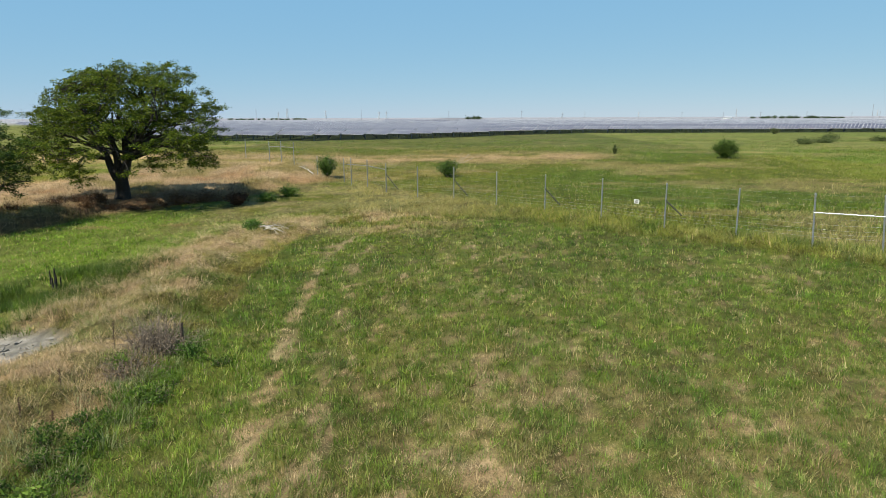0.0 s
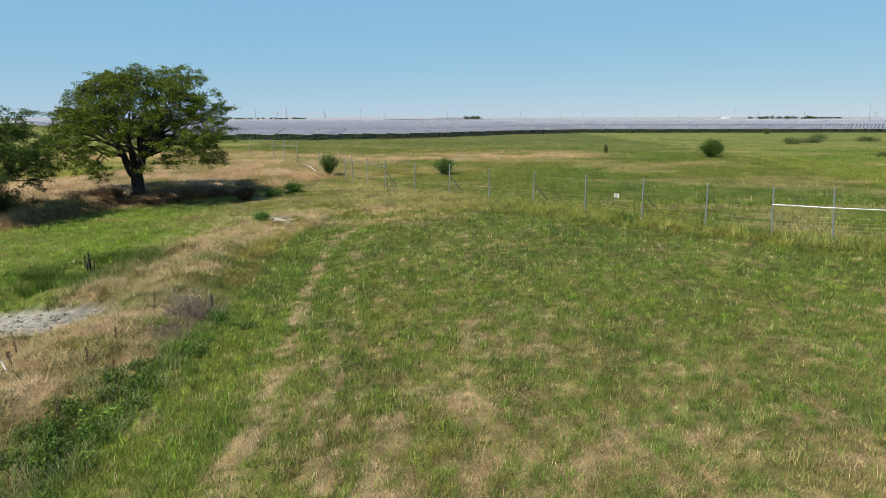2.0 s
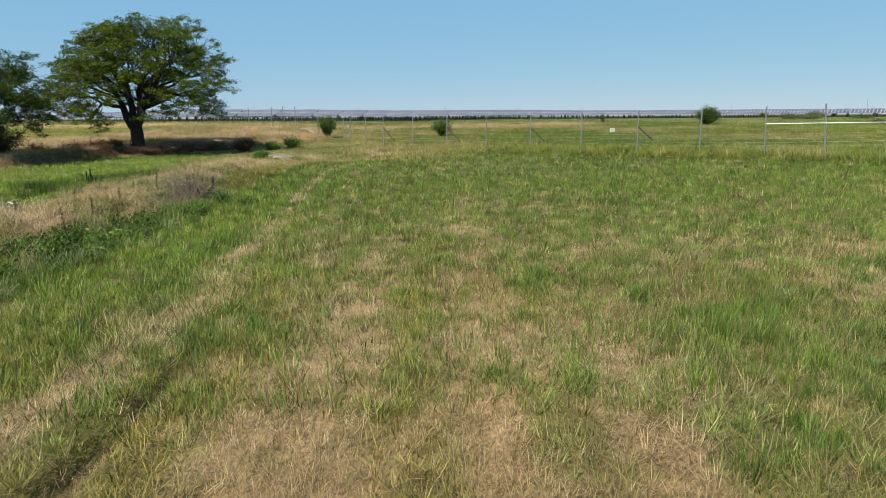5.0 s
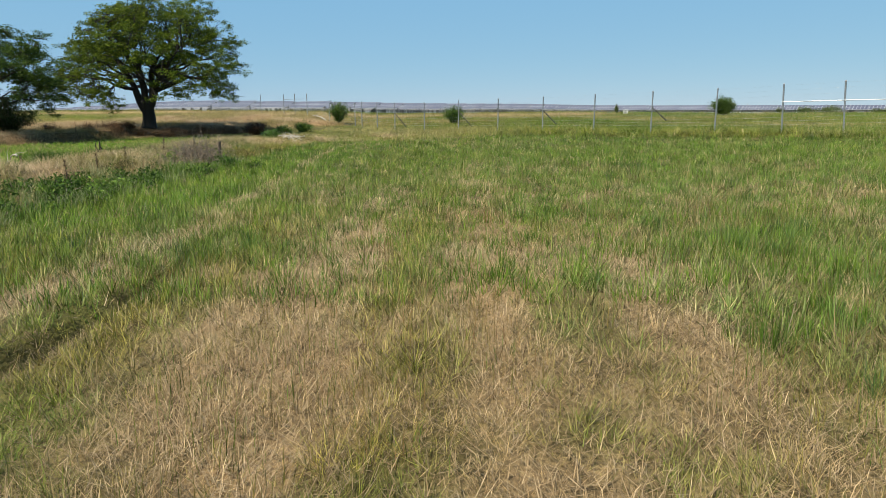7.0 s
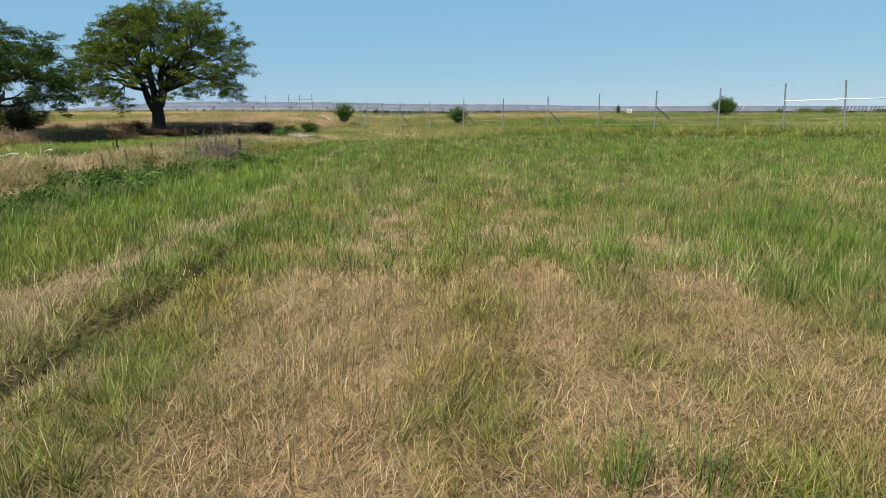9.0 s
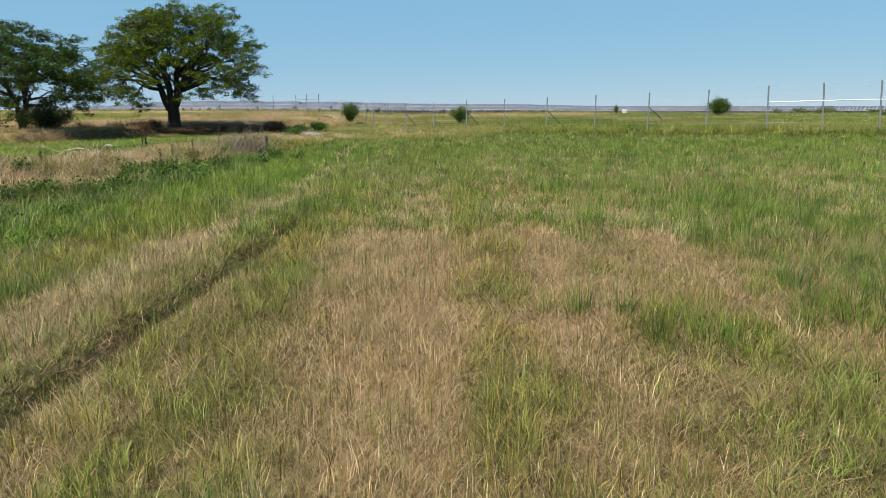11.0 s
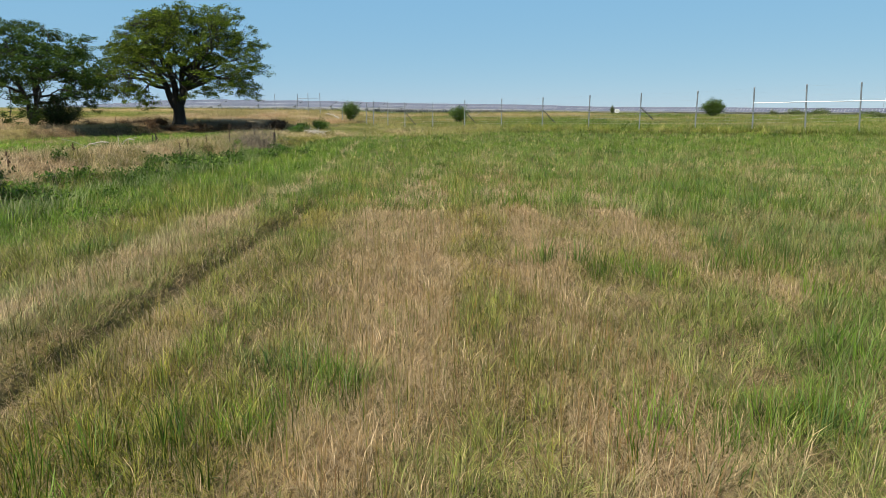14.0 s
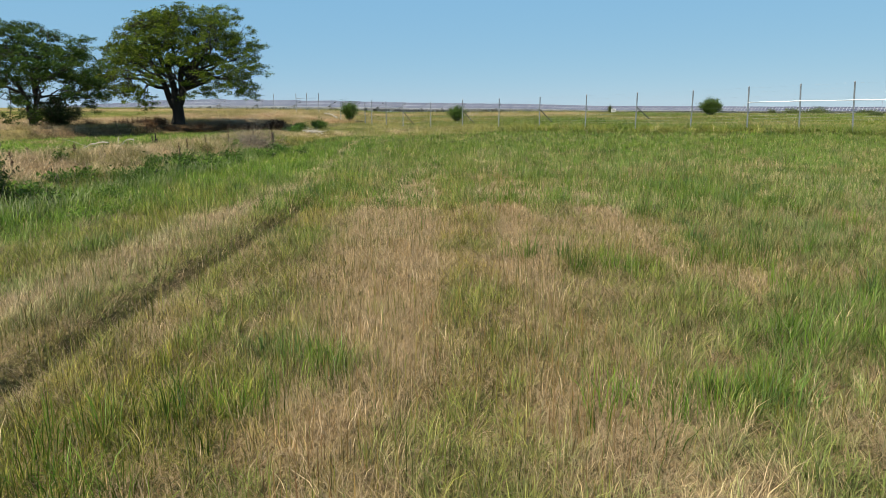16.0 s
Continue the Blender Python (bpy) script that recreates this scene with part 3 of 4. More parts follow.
sow(22.0, 34.0, -23.0, 28.0, 330, 0.021, 0.85, False, "meadow_grass", FIELD)
sow(34.0, 54.0, -32.0, 38.0, 140, 0.032, 0.85, False, "meadow_grass", FIELD)
sow(54.0, 110.0, -58.0, 82.0, 30, 0.026, 0.75, False, "prairie_grass", "rough prairie grass beyond the wire fence")


def litter(y0, y1, x0, x1, per_m2, wide):
    """Fallen stems, criss-cross on the soil."""
    n = int((y1 - y0) * (x1 - x0) * per_m2)
    x, y = rng.uniform(x0, x1, n), rng.uniform(y0, y1, n)
    dry = cover(x, y)[2]
    keep = rng.random(n) < (0.42 if y1 < 9 else 0.05) + 0.58 * dry
    x, y = x[keep], y[keep]
    n = len(x)
    dry = dry[keep]
    t = mix(mix(STRAW, PALE, rng.random(n)), np.array((0.34, 0.23, 0.125)), rng.random(n)) * (rng.uniform(0.4, 1.1, n) * (0.7 + 0.3 * dry))[:, None]
    v, f, t = blades(x, y, land(x, y) + rng.uniform(0.0, 0.03, n), rng.uniform(0.05, 0.15, n), wide * rng.uniform(0.6, 1.4, n), rng.uniform(0.72, 0.99, n), rng.uniform(0, 6.28, n), t, False)
    thing("straw_litter", "matted dry straw stems lying between the grass", "straw", kind="stuff", data=raw_mesh("straw_litter", v, f, GRASS, t))


litter(-0.6, 3.2, -3.2, 6.6, 3600, 0.0036)
litter(3.2, 8.0, -4.0, 8.5, 1700, 0.0056)
litter(8.0, 16.0, -6.0, 12.5, 420, 0.010)


def tufts(n, pick, tall, wide, spread, per, name, label, tint, lean=0.35, fine=True):
    """Tussocks: many blades out of one root each."""
    cx, cy = pick(n)
    x = np.repeat(cx, per) + rng.normal(0, spread, len(cx) * per)
    y = np.repeat(cy, per) + rng.normal(0, spread, len(cx) * per)
    m = len(x)
    size = np.repeat(rng.uniform(0.6, 1.3, len(cx)), per)
    col = np.repeat(tint(cx, cy), per, axis=0) * (rng.uniform(0.65, 1.3, m) * np.repeat(rng.uniform(0.6, 1.3, len(cx)), per))[:, None]
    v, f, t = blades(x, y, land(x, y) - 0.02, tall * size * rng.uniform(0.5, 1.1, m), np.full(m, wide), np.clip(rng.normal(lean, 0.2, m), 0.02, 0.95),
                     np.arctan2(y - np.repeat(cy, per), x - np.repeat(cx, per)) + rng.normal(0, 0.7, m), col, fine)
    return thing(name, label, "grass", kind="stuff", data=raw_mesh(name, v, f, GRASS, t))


def near_field(n):
    y = rng.uniform(-0.4, 14, n)
    x = rng.uniform(-0.62, 0.72, n) * (y + 4) + 1.7
    keep = (fnoise(x, y, 1.1, 91) > 0.47) & (x > -3)
    return x[keep], y[keep]


def green_field(n):
    x, y = near_field(n * 4)
    col, h, dry, mud = cover(x, y)
    keep = (dry < 0.2) & (col[:, 1] > col[:, 0] * 1.15)
    return x[keep], y[keep]


def rim_places(n):
    x, y = rng.uniform(-8, 34, n), rng.uniform(26, 58, n)
    keep = (rim_dist(x, y) > -0.4) & (fence_dist(x, y) < 1.6)
    return x[keep], y[keep]


def bank_places(n):
    y = rng.uniform(7, 52, n)
    x = field_edge(y) - rng.uniform(0.6, 7.5, n)
    keep = mud_dist(x, y) > 1.1
    return x[keep], y[keep]


def upper_places(n):
    x, y = rng.uniform(-52, -10, n), rng.uniform(42, 82, n)
    keep = (bank_dist(x, y) > 0.8) & (np.hypot(x + 23.6, y - 55.4) > 2.6) & (y < straw_end(x))
    return x[keep], y[keep]


def tone_of(k=1.0):
    return lambda x, y: cover(x, y)[0] * k


def straw_tone(x, y):
    """Dry stems over whatever else grows on the bank."""
    e = x - field_edge(y)
    k = (rng.random(len(x)) < 0.12 + 0.38 * sstep(-1.0, -2.4, e)) * 0.75
    return mix(cover(x, y)[0], mix(STRAW, PALE * np.array((1.2, 1.18, 1.3)), rng.random(len(x))), k)


def green_tone(x, y):
    return mix(BLUISH * 0.6, GREEN * 0.9, rng.random(len(x)))


tufts(520, green_field, 0.30, 0.0052, 0.06, 50, "grass_tussock", "dark green grass tussocks standing above the mown field", green_tone, 0.34)
tufts(3000, near_field, 0.27, 0.0038, 0.14, 11, "seed_stalks", "thin brown and olive seed stalks above the field", lambda x, y: mix(mix(DEEP, OLIVE * 0.6, rng.random(len(x))), RUST * 0.6, np.where(np.abs(x - 1.9) < 0.9, 0.9, 0.5) * rng.random(len(x))), 0.2)


# Where the tall dark tussocks of the near field stand: place and spread.
TUSSOCKS = ((3.24, 4.0, 0.2), (2.62, 4.7, 0.15), (4.8, 3.0, 0.28), (1.04, 1.65, 0.12), (0.56, 0.95, 0.18), (2.8, 0.95, 0.2), (4.6, 4.6, 0.3), (6.2, 4.8, 0.4),
            (5.0, 7.6, 0.35), (5.4, 9.4, 0.5), (4.2, 2.0, 0.25), (0.2, 0.4, 0.25), (6.8, 7.4, 0.5))


def tussock_places(n):
    spots = [(px, py, q) for px, py, q in TUSSOCKS for _ in range(int(n * q))]
    spots = np.array(spots)
    return spots[:, 0] + rng.normal(0, 1, len(spots)) * spots[:, 2], spots[:, 1] + rng.normal(0, 1, len(spots)) * spots[:, 2]


tufts(40, tussock_places, 0.32, 0.005, 0.06, 30, "tall_tussock", "tall dark green grass tussocks in the near field", lambda x, y: mix(DEEP * 0.75, GREEN * 0.85, rng.random(len(x))), 0.42)


def stem_places(n):
    y = rng.uniform(-0.4, 12, n)
    x = rng.uniform(-0.62, 0.72, n) * (y + 4) + 1.7
    keep = cover(x, y)[2] > 0.5
    return x[keep], y[keep]


tufts(700, green_field, 0.2, 0.0066, 0.05, 26, "coarse_grass", "coarse dark green grass tufts in the near field", lambda x, y: mix(DEEP * 0.75, mix(GREEN, BLUISH, rng.random(len(x))), rng.random(len(x))), 0.5)
tufts(2600, stem_places, 0.16, 0.0036, 0.10, 16, "dry_stems", "pale dry grass stems standing in tufts", lambda x, y: mix(STRAW * 0.9, PALE * 1.1, rng.random(len(x))), 0.55)


def field_places(n):
    y = rng.uniform(8.5, 32, n)
    x = rng.uniform(-0.6, 0.72, n) * (y + 3) + 1.0
    keep = (x > field_edge(y) + 0.2) & (rim_dist(x, y) < -0.5)
    return x[keep], y[keep]


def dry_places(n):
    x, y = field_places(n)
    keep = (x > -2.4) & (y < rng.uniform(18, 30, len(x))) & (fnoise(x, y, 0.8, 17) > 0.47)
    return x[keep], y[keep]


tufts(6500, field_places, 0.24, 0.0115, 0.08, 18, "green_tuft", "dark green tufts scattered through the mown field", lambda x, y: mix(DEEP * 0.85, GREEN * 1.05, rng.random(len(x))), 0.45, False)
tufts(6500, dry_places, 0.16, 0.009, 0.10, 12, "dry_tuft", "matted tan tufts scattered through the mown field", lambda x, y: mix(STRAW * 0.85, PALE * 1.0, rng.random(len(x))), 0.85, False)
tufts(9000, rim_places, 0.62, 0.013, 0.22, 26, "tall_rim_grass", "tall olive and straw-yellow grass along the fence", tone_of(0.92), 0.78, False)
tufts(5200, bank_places, 0.48, 0.010, 0.17, 22, "tall_bank_grass", "tall dry straw-coloured grass on the ditch bank", straw_tone, 0.82, False)
def edge_places(n):
    y = rng.uniform(5, 27, n)
    return field_edge(y) - np.abs(rng.normal(0.2, 0.75, n)) + 0.25, y


def prairie_places(n):
    x, y = rng.uniform(-60, 95, n), rng.uniform(56, 150, n)
    keep = (fence_dist(x, y) > 3) & (farm_dist(x, y) < -3) & (vnoise(x, y, 7, 95) > 0.35)
    return x[keep], y[keep]


def seeding_places(n):
    x, y = rng.uniform(-20, 90, n), rng.uniform(36, 120, n)
    keep = (fence_dist(x, y) > 1.2) & (vnoise(x, y * 2, 9, 96) > 0.3)
    return x[keep], y[keep]


def channel_places(n):
    y = rng.uniform(27.5, 38, n)
    x = -14.6 - 0.9 * np.sin((y - 27) * 0.5) + rng.normal(0, 1.3, n)
    keep = fnoise(x, y, 1.4, 97) > 0.44
    return x[keep], y[keep]


tufts(760, channel_places, 0.42, 0.016, 0.14, 40, "wet_grass", "dark green wet grass along the ditch channel", lambda x, y: mix(DEEP * 0.6, GREEN * 0.65, rng.random(len(x))), 0.4, False)
tufts(480, edge_places, 0.36, 0.008, 0.13, 46, "bank_tussock", "olive and dark green tussocks at the edge of the bank", lambda x, y: mix(mix(DEEP * 0.8, GREEN, rng.random(len(x))), np.array((0.27, 0.27, 0.14)), (rng.random(len(x)) < 0.3) * 0.75), 0.55)
tufts(9000, prairie_places, 0.32, 0.034, 0.4, 16, "prairie_tussock", "darker tussocks in the prairie grass", lambda x, y: mix(cover(x, y)[0], DEEP, rng.random(len(x)) * 0.8), 0.4, False)
tufts(6000, seeding_places, 0.45, 0.009, 0.5, 8, "seeding_grass", "thin pale seed stems above the prairie grass", lambda x, y: mix(OLIVE, PALE * 0.95, 0.4 + 0.6 * rng.random(len(x))), 0.22, False)
tufts(6500, upper_places, 0.42, 0.016, 0.25, 18, "tall_dry_grass", "tall dry reddish straw grass round the trees", tone_of(), 0.4, False)


# ---- trees ----
def tree(name, label, x, y, crown, trunk_r, fork, stems, limbs, clusters, leaves, seed, leaf_size, tint, low=0.05, shift=0.0, tilt=0.0, extra=(), hollow=0.4):
    """A spreading tree whose trunk forks into stems. crown: half widths and the heights of its foot and top above the ground;
    stems: the end of each stem beyond the fork, and its thickness there."""
    r = np.random.default_rng(seed)
    rx, ry, z0, z1 = crown
    root = thing(name, label, "tree", at=(x, y, float(land(x, y)) - 0.1))
    wood, lines = [], []
    # flared trunk with slight bends and ribs
    k = np.linspace(0, 1, 11)
    trunk = np.stack([0.03 * np.sin(k * 3) * fork, 0.05 * np.sin(k * 5), k * fork], 1)
    tv, tf = tube(trunk, trunk_r * (1.0 - 0.10 * k + 0.30 * (1 - k) ** 6), 16)
    ang = np.arctan2(tv[:, 1], tv[:, 0])
    tv[:, :2] *= (1 + 0.07 * np.sin(ang * 5 + tv[:, 2]) + 0.04 * np.sin(ang * 9 - 2 * tv[:, 2]))[:, None]
    part("trunk", raw_mesh("trunk", tv, tf, BARK, smooth=True), root)
    forks = []
    for ex, ey, ez, thick in stems:
        s = np.linspace(0, 1, 11)[:, None]
        side = np.array((np.sign(ex) * trunk_r * 0.35, 0, -0.75))
        line = (trunk[-1] + side) * (1 - s) + (trunk[-1] + np.array((ex, ey, ez))) * s
        line += np.stack([0.14 * np.sin(s[:, 0] * 6 + ex), 0.12 * np.sin(s[:, 0] * 5), 0 * s[:, 0]], 1) * np.sin(s * np.pi)
        rad = np.interp(s[:, 0], (0, 0.25, 1), (trunk_r * 0.72, trunk_r * 0.56, thick))
        part("stem", raw_mesh("stem", *tube(line, rad, 10), BARK, smooth=True), root)
        forks.append((line, rad))
    for i in range(limbs):
        a = 2 * np.pi * (i + r.uniform(-0.3, 0.3)) / limbs
        rise = r.uniform(0.4, 0.95) if i % 3 else r.uniform(0.18, 0.4)
        end = np.array((np.cos(a) * rx * 0.78, np.sin(a) * ry * 0.78, z0 + (z1 - z0) * rise * 0.86))
        end[:2] *= 1.12 - 0.5 * rise
        fit = [np.dot((l[-1] - l[3])[:2] / (1 + np.linalg.norm((l[-1] - l[3])[:2])), end[:2]) for l, _ in forks]
        line0, rad0 = forks[int(np.argmax(np.array(fit) + r.normal(0, 0.8, len(fit))))]
        j = int(np.clip(3 + 7 * rise + r.normal(0, 1.5), 3, 10))
        s = np.linspace(0, 1, 10)[:, None]
        bow = np.array((0, 0, 1.0)) * np.sin(s * np.pi) * r.uniform(-0.25, 0.5) * (z1 - z0) * 0.16
        kink = np.cumsum(r.normal(0, 0.14, (10, 3)), axis=0) * np.sin(s * np.pi)
        line = line0[j] * (1 - s) + end * s + bow + kink
        rad = rad0[j] * r.uniform(0.5, 0.8) * (1 - 0.82 * s[:, 0])
        part("limb", raw_mesh("limb", *tube(line, rad, 8), BARK, smooth=True), root)
        lines.append((line, rad))
    spots = np.concatenate([l[3:] for l, _ in lines])
    thick = np.concatenate([q[3:] for _, q in lines])
    cents = []
    while len(cents) < clusters:
        a, q = r.uniform(0, 2 * np.pi), 0.95 * r.uniform(0, 1) ** 0.5
        u = np.cos(a) * q
        roof = z0 + (z1 - z0) * (1 - q ** 4.2) ** (1 / 1.8) - 0.45 + tilt * (u - 0.25) - 0.6 * r.random() ** 3
        floor_ = z0 + (z1 - z0) * (low + hollow * (1 - q * q) - 0.05 * r.random())
        if floor_ > roof:
            continue
        t = r.uniform(0, 1) ** 0.5
        lean = shift * (0.25 + 0.75 * t)
        cents.append(np.array((u * (rx - 0.5) + lean, np.sin(a) * q * (ry - 0.5), floor_ + (roof - floor_) * t)))
    cents = np.array(cents + [np.array(p) for p in extra])
    for n, c in enumerate(cents):
        d = np.linalg.norm(spots - c, axis=1) + 0.6 * np.maximum(0, spots[:, 2] - c[2])
        j = int(np.argmin(d))
        s = np.linspace(0, 1, 6)[:, None]
        line = spots[j] * (1 - s) + c * s + np.array((0, 0, 1.0)) * np.sin(s * np.pi) * r.uniform(-0.2, 0.35) + r.normal(0, 0.08, (6, 3)) * np.sin(s * np.pi)
        wood.append(tube(line, np.linspace(min(0.085 if n < clusters else 0.04, thick[j] * 0.8), 0.016, 6), 5))
        for _ in range(3):
            e = c + np.clip(r.normal(0, 0.5, 3), -0.7, 0.7) * (1, 1, 0.55)
            b = line[3] * 0.5 + c * 0.5
            wood.append(tube(np.array([b, (b + e) / 2 + r.normal(0, 0.08, 3), e]), np.array([0.022, 0.015, 0.006]), 4))
    wv, wf = joined(wood)
    tagged(part("twig_work", raw_mesh("twig_work", wv, wf, BARK, smooth=True), root, "dark crooked twigs"), kind="stuff")
    per = leaves // len(cents)
    pts, tones = [], []
    for c in cents:
        # each cluster is a handful of sprays
        sprays = c + r.normal(0, 0.44, (7, 3)) * (1, 1, 0.5)
        o = sprays[r.integers(0, 7, per)] + r.normal(0, 0.16, (per, 3)) * (1, 1, 0.6)
        g = r.random(per) ** 1.3
        shade = r.uniform(0.75, 1.25)
        pts.append(o)
        tones.append(mix(tint[0], tint[1], g) * shade * r.uniform(0.7, 1.3, per)[:, None])
    lv, lf, lt = leaf_cloud(np.concatenate(pts), leaf_size, np.concatenate(tones))
    part("crown", raw_mesh("crown", lv, lf, LEAF, lt), root, "green leaves in loose uneven clumps with gaps")
    return root


def low_sprays(r, n, x0, x1, y0, y1, z0, z1):
    """Ends of low hanging branches."""
    return [(r.uniform(x0, x1), r.uniform(y0, y1), r.uniform(z0, z1)) for _ in range(n)]


sprays = np.random.default_rng(44)
tree("spreading_tree", "broad green spreading tree with a dark forked trunk", -23.8, 57.4, (8.1, 5.8, 2.3, 10.6), 0.50, 2.3,
     ((-0.5, 0.2, 3.4, 0.24), (1.9, -0.3, 2.9, 0.22), (0.5, 1.2, 3.6, 0.2), (-1.9, -0.4, 3.3, 0.13)), 26, 340, 118000, 5, 0.077,
     (np.array((0.026, 0.052, 0.007)), np.array((0.15, 0.182, 0.017))), low=-0.03, hollow=0.27, shift=0.7, tilt=1.1,
     extra=low_sprays(sprays, 13, -7.4, -3.4, -3.2, -0.5, 2.1, 3.6) + low_sprays(sprays, 14, 2.4, 7.6, -3.4, -0.5, 2.5, 3.8) + low_sprays(sprays, 6, -3.6, -1.2, -3.8, -2.4, 1.5, 2.8))
tree("smaller_tree", "smaller dark green tree with low hanging branches", -30.3, 46.8, (5.5, 5.2, 0.9, 8.3), 0.27, 1.5,
     ((-0.9, 0.2, 2.4, 0.13), (1.2, -0.3, 2.2, 0.12), (0.2, 0.9, 2.8, 0.12)), 14, 150, 70000, 17, 0.072,
     (np.array((0.022, 0.048, 0.010)), np.array((0.085, 0.122, 0.02))), low=-0.08, hollow=0.2, shift=0.5, extra=((0.9, -1.5, 0.9), (-0.3, -2.0, 0.9)))


# ---- shrubs ----
def shrub(name, label, x, y, wide, tall, stems, leaves, size, dark, light, seed, upright=0.5, wood=TWIG, crook=0.03):
    r = np.random.default_rng(seed)
    root = thing(name, label, "shrub", at=(x, y, float(land(x, y)) - 0.04))
    bits, tips = [], []
    for _ in range(stems):
        a, q = r.uniform(0, 2 * np.pi), r.random() ** 0.6
        top = np.array((np.cos(a) * wide * q, np.sin(a) * wide * q, tall * (r.uniform(0.55, 1.0) * (1 - (1 - upright) * q * q))))
        s = np.linspace(0, 1, 6)[:, None]
        line = np.array((np.cos(a), np.sin(a), 0)) * (0.08 if crook < 0.1 else q * wide * 0.7) * (1 - s) + top * s ** np.array((1.4, 1.4, 0.8)) + np.cumsum(r.normal(0, crook * tall, (6, 3)), axis=0) * s
        bits.append(tube(line, np.linspace(0.016, 0.004, 6) * (0.6 + 0.3 * tall), 5))
        tips.append(line)
    v, f = joined(bits)
    part("stem", raw_mesh("stem", v, f, wood, smooth=True), root)
    if leaves:
        line = np.array(tips)
        i, s = r.integers(0, stems, leaves), r.uniform(0.22, 1.0, leaves)
        j = np.minimum((s * 5).astype(int), 4)
        k = (s * 5 - j)[:, None]
        c = line[i, j] * (1 - k) + line[i, j + 1] * k + r.normal(0, 0.075 * (0.5 + wide), (leaves, 3))
        c[:, 2] = np.abs(c[:, 2])
        t = mix(np.array(dark), np.array(light), r.random(leaves)) * r.uniform(0.7, 1.3, leaves)[:, None]
        lv, lf, lt = leaf_cloud(c, size, t, 1.0)
        part("foliage", raw_mesh("foliage", lv, lf, LEAF, lt), root)
    return root


# Dry brush; right of the trunk it also stands in for the bank's shade.
for k, (sx, sy) in enumerate(((-26.8, 53.6), (-25.4, 55.0), (-24.6, 53.6), (-22.2, 55.6), (-21.4, 56.2), (-20.6, 57.3), (-19.8, 57.9), (-19.0, 58.6), (-18.2, 59.3), (-17.4, 60.0), (-16.4, 60.6), (-28.5, 51.5), (-20.2, 59.2), (-18.4, 60.8), (-21.8, 57.8), (-25.9, 56.6), (-25.0, 56.2), (-26.6, 55.6), (-24.4, 55.4), (-27.6, 54.8), (-23.4, 54.9))):
    shrub("bank_brush", "dark reddish-brown dry brush on the bank under the tree", sx, sy, 0.8 + 0.5 * (k % 2), (0.5, 0.8, 0.6, 0.7, 0.4)[k % 5] - 0.1 * (sx > -22.5), 34, 700, 0.05, (0.05, 0.028, 0.016), (0.16, 0.085, 0.04), 90 + k, 0.5, ROTTEN)
shrub("dark_brush", "dark green and brown brush under the smaller tree", -28.0, 46.2, 1.8, 2.5, 110, 12000, 0.06, (0.012, 0.022, 0.008), (0.045, 0.055, 0.018), 33, 0.6, ROTTEN)
G1, G2 = (0.028, 0.062, 0.012), (0.09, 0.145, 0.026)
shrub("shrub", "dense upright green shrub beside the fence", -10.8, 73.6, 1.1, 2.35, 90, 9000, 0.06, G1, G2, 21, 0.85)
shrub("shrub", "rounded green shrub behind a fence post", 1.5, 73.5, 1.2, 1.85, 90, 8000, 0.06, G1, G2, 22, 0.75)
shrub("round_shrub", "dense rounded dark green shrub in the prairie", 36.6, 90.5, 1.6, 2.4, 130, 17000, 0.075, (0.024, 0.052, 0.011), (0.085, 0.13, 0.022), 23, 0.75)
shrub("shrub", "small bright green bush on the ditch bank", -10.2, 46.1, 0.75, 0.85, 40, 2600, 0.055, G1, (0.11, 0.19, 0.035), 24, 0.6)
shrub("brown_shrub", "dark reddish-brown dying shrub by the bank", -15.0, 57.9, 1.15, 1.15, 45, 2200, 0.08, (0.030, 0.018, 0.012), (0.085, 0.045, 0.025), 25, 0.6, ROTTEN)
shrub("shrub", "low green bush beside the brown shrub", -13.2, 59.6, 0.9, 0.75, 36, 2000, 0.07, G1, G2, 26, 0.6)
shrub("shrub", "green bush above the bank", -12.0, 62.5, 1.1, 1.0, 36, 2400, 0.07, G1, G2, 27, 0.6)
shrub("thorn_bush", "bare grey-brown tangled dead bush round an old post", -6.85, 25.3, 1.1, 0.95, 300, 1500, 0.03, (0.17, 0.12, 0.085), (0.36, 0.28, 0.2), 28, 0.6, TWIG, 0.13)
shrub("thorn_bush", "low grey-brown tangled dead brush beside green weeds", -6.7, 23.5, 0.9, 0.5, 170, 900, 0.03, (0.10, 0.065, 0.04), (0.30, 0.21, 0.13), 31, 0.5, TWIG, 0.16)
shrub("leafy_weed", "green leafy weed at the foot of the old post", -5.75, 25.0, 0.5, 0.5, 40, 1500, 0.04, G1, (0.10, 0.17, 0.03), 29, 0.5)
shrub("tall_weed", "tall dark green leafy weed on the bank", -6.25, 8.8, 0.3, 1.1, 26, 1500, 0.034, (0.03, 0.046, 0.014), (0.09, 0.12, 0.03), 30, 0.8)
for k, (sx, sy, sw, sh) in enumerate(((66, 127, 2.6, 1.1), (79, 142, 2.4, 1.8), (73, 133, 3.0, 1.0), (94, 196, 1.6, 2.0), (24, 96, 0.22, 1.4), (60, 92, 1.2, 0.5), (88, 140, 3.0, 0.8))):
    shrub("prairie_shrub", "low straggling shrub in the prairie grass", sx, sy, sw, sh, 40, 2600, 0.05 + 0.02 * sw, (0.035, 0.055, 0.018), (0.11, 0.13, 0.045), 40 + k, 0.5)


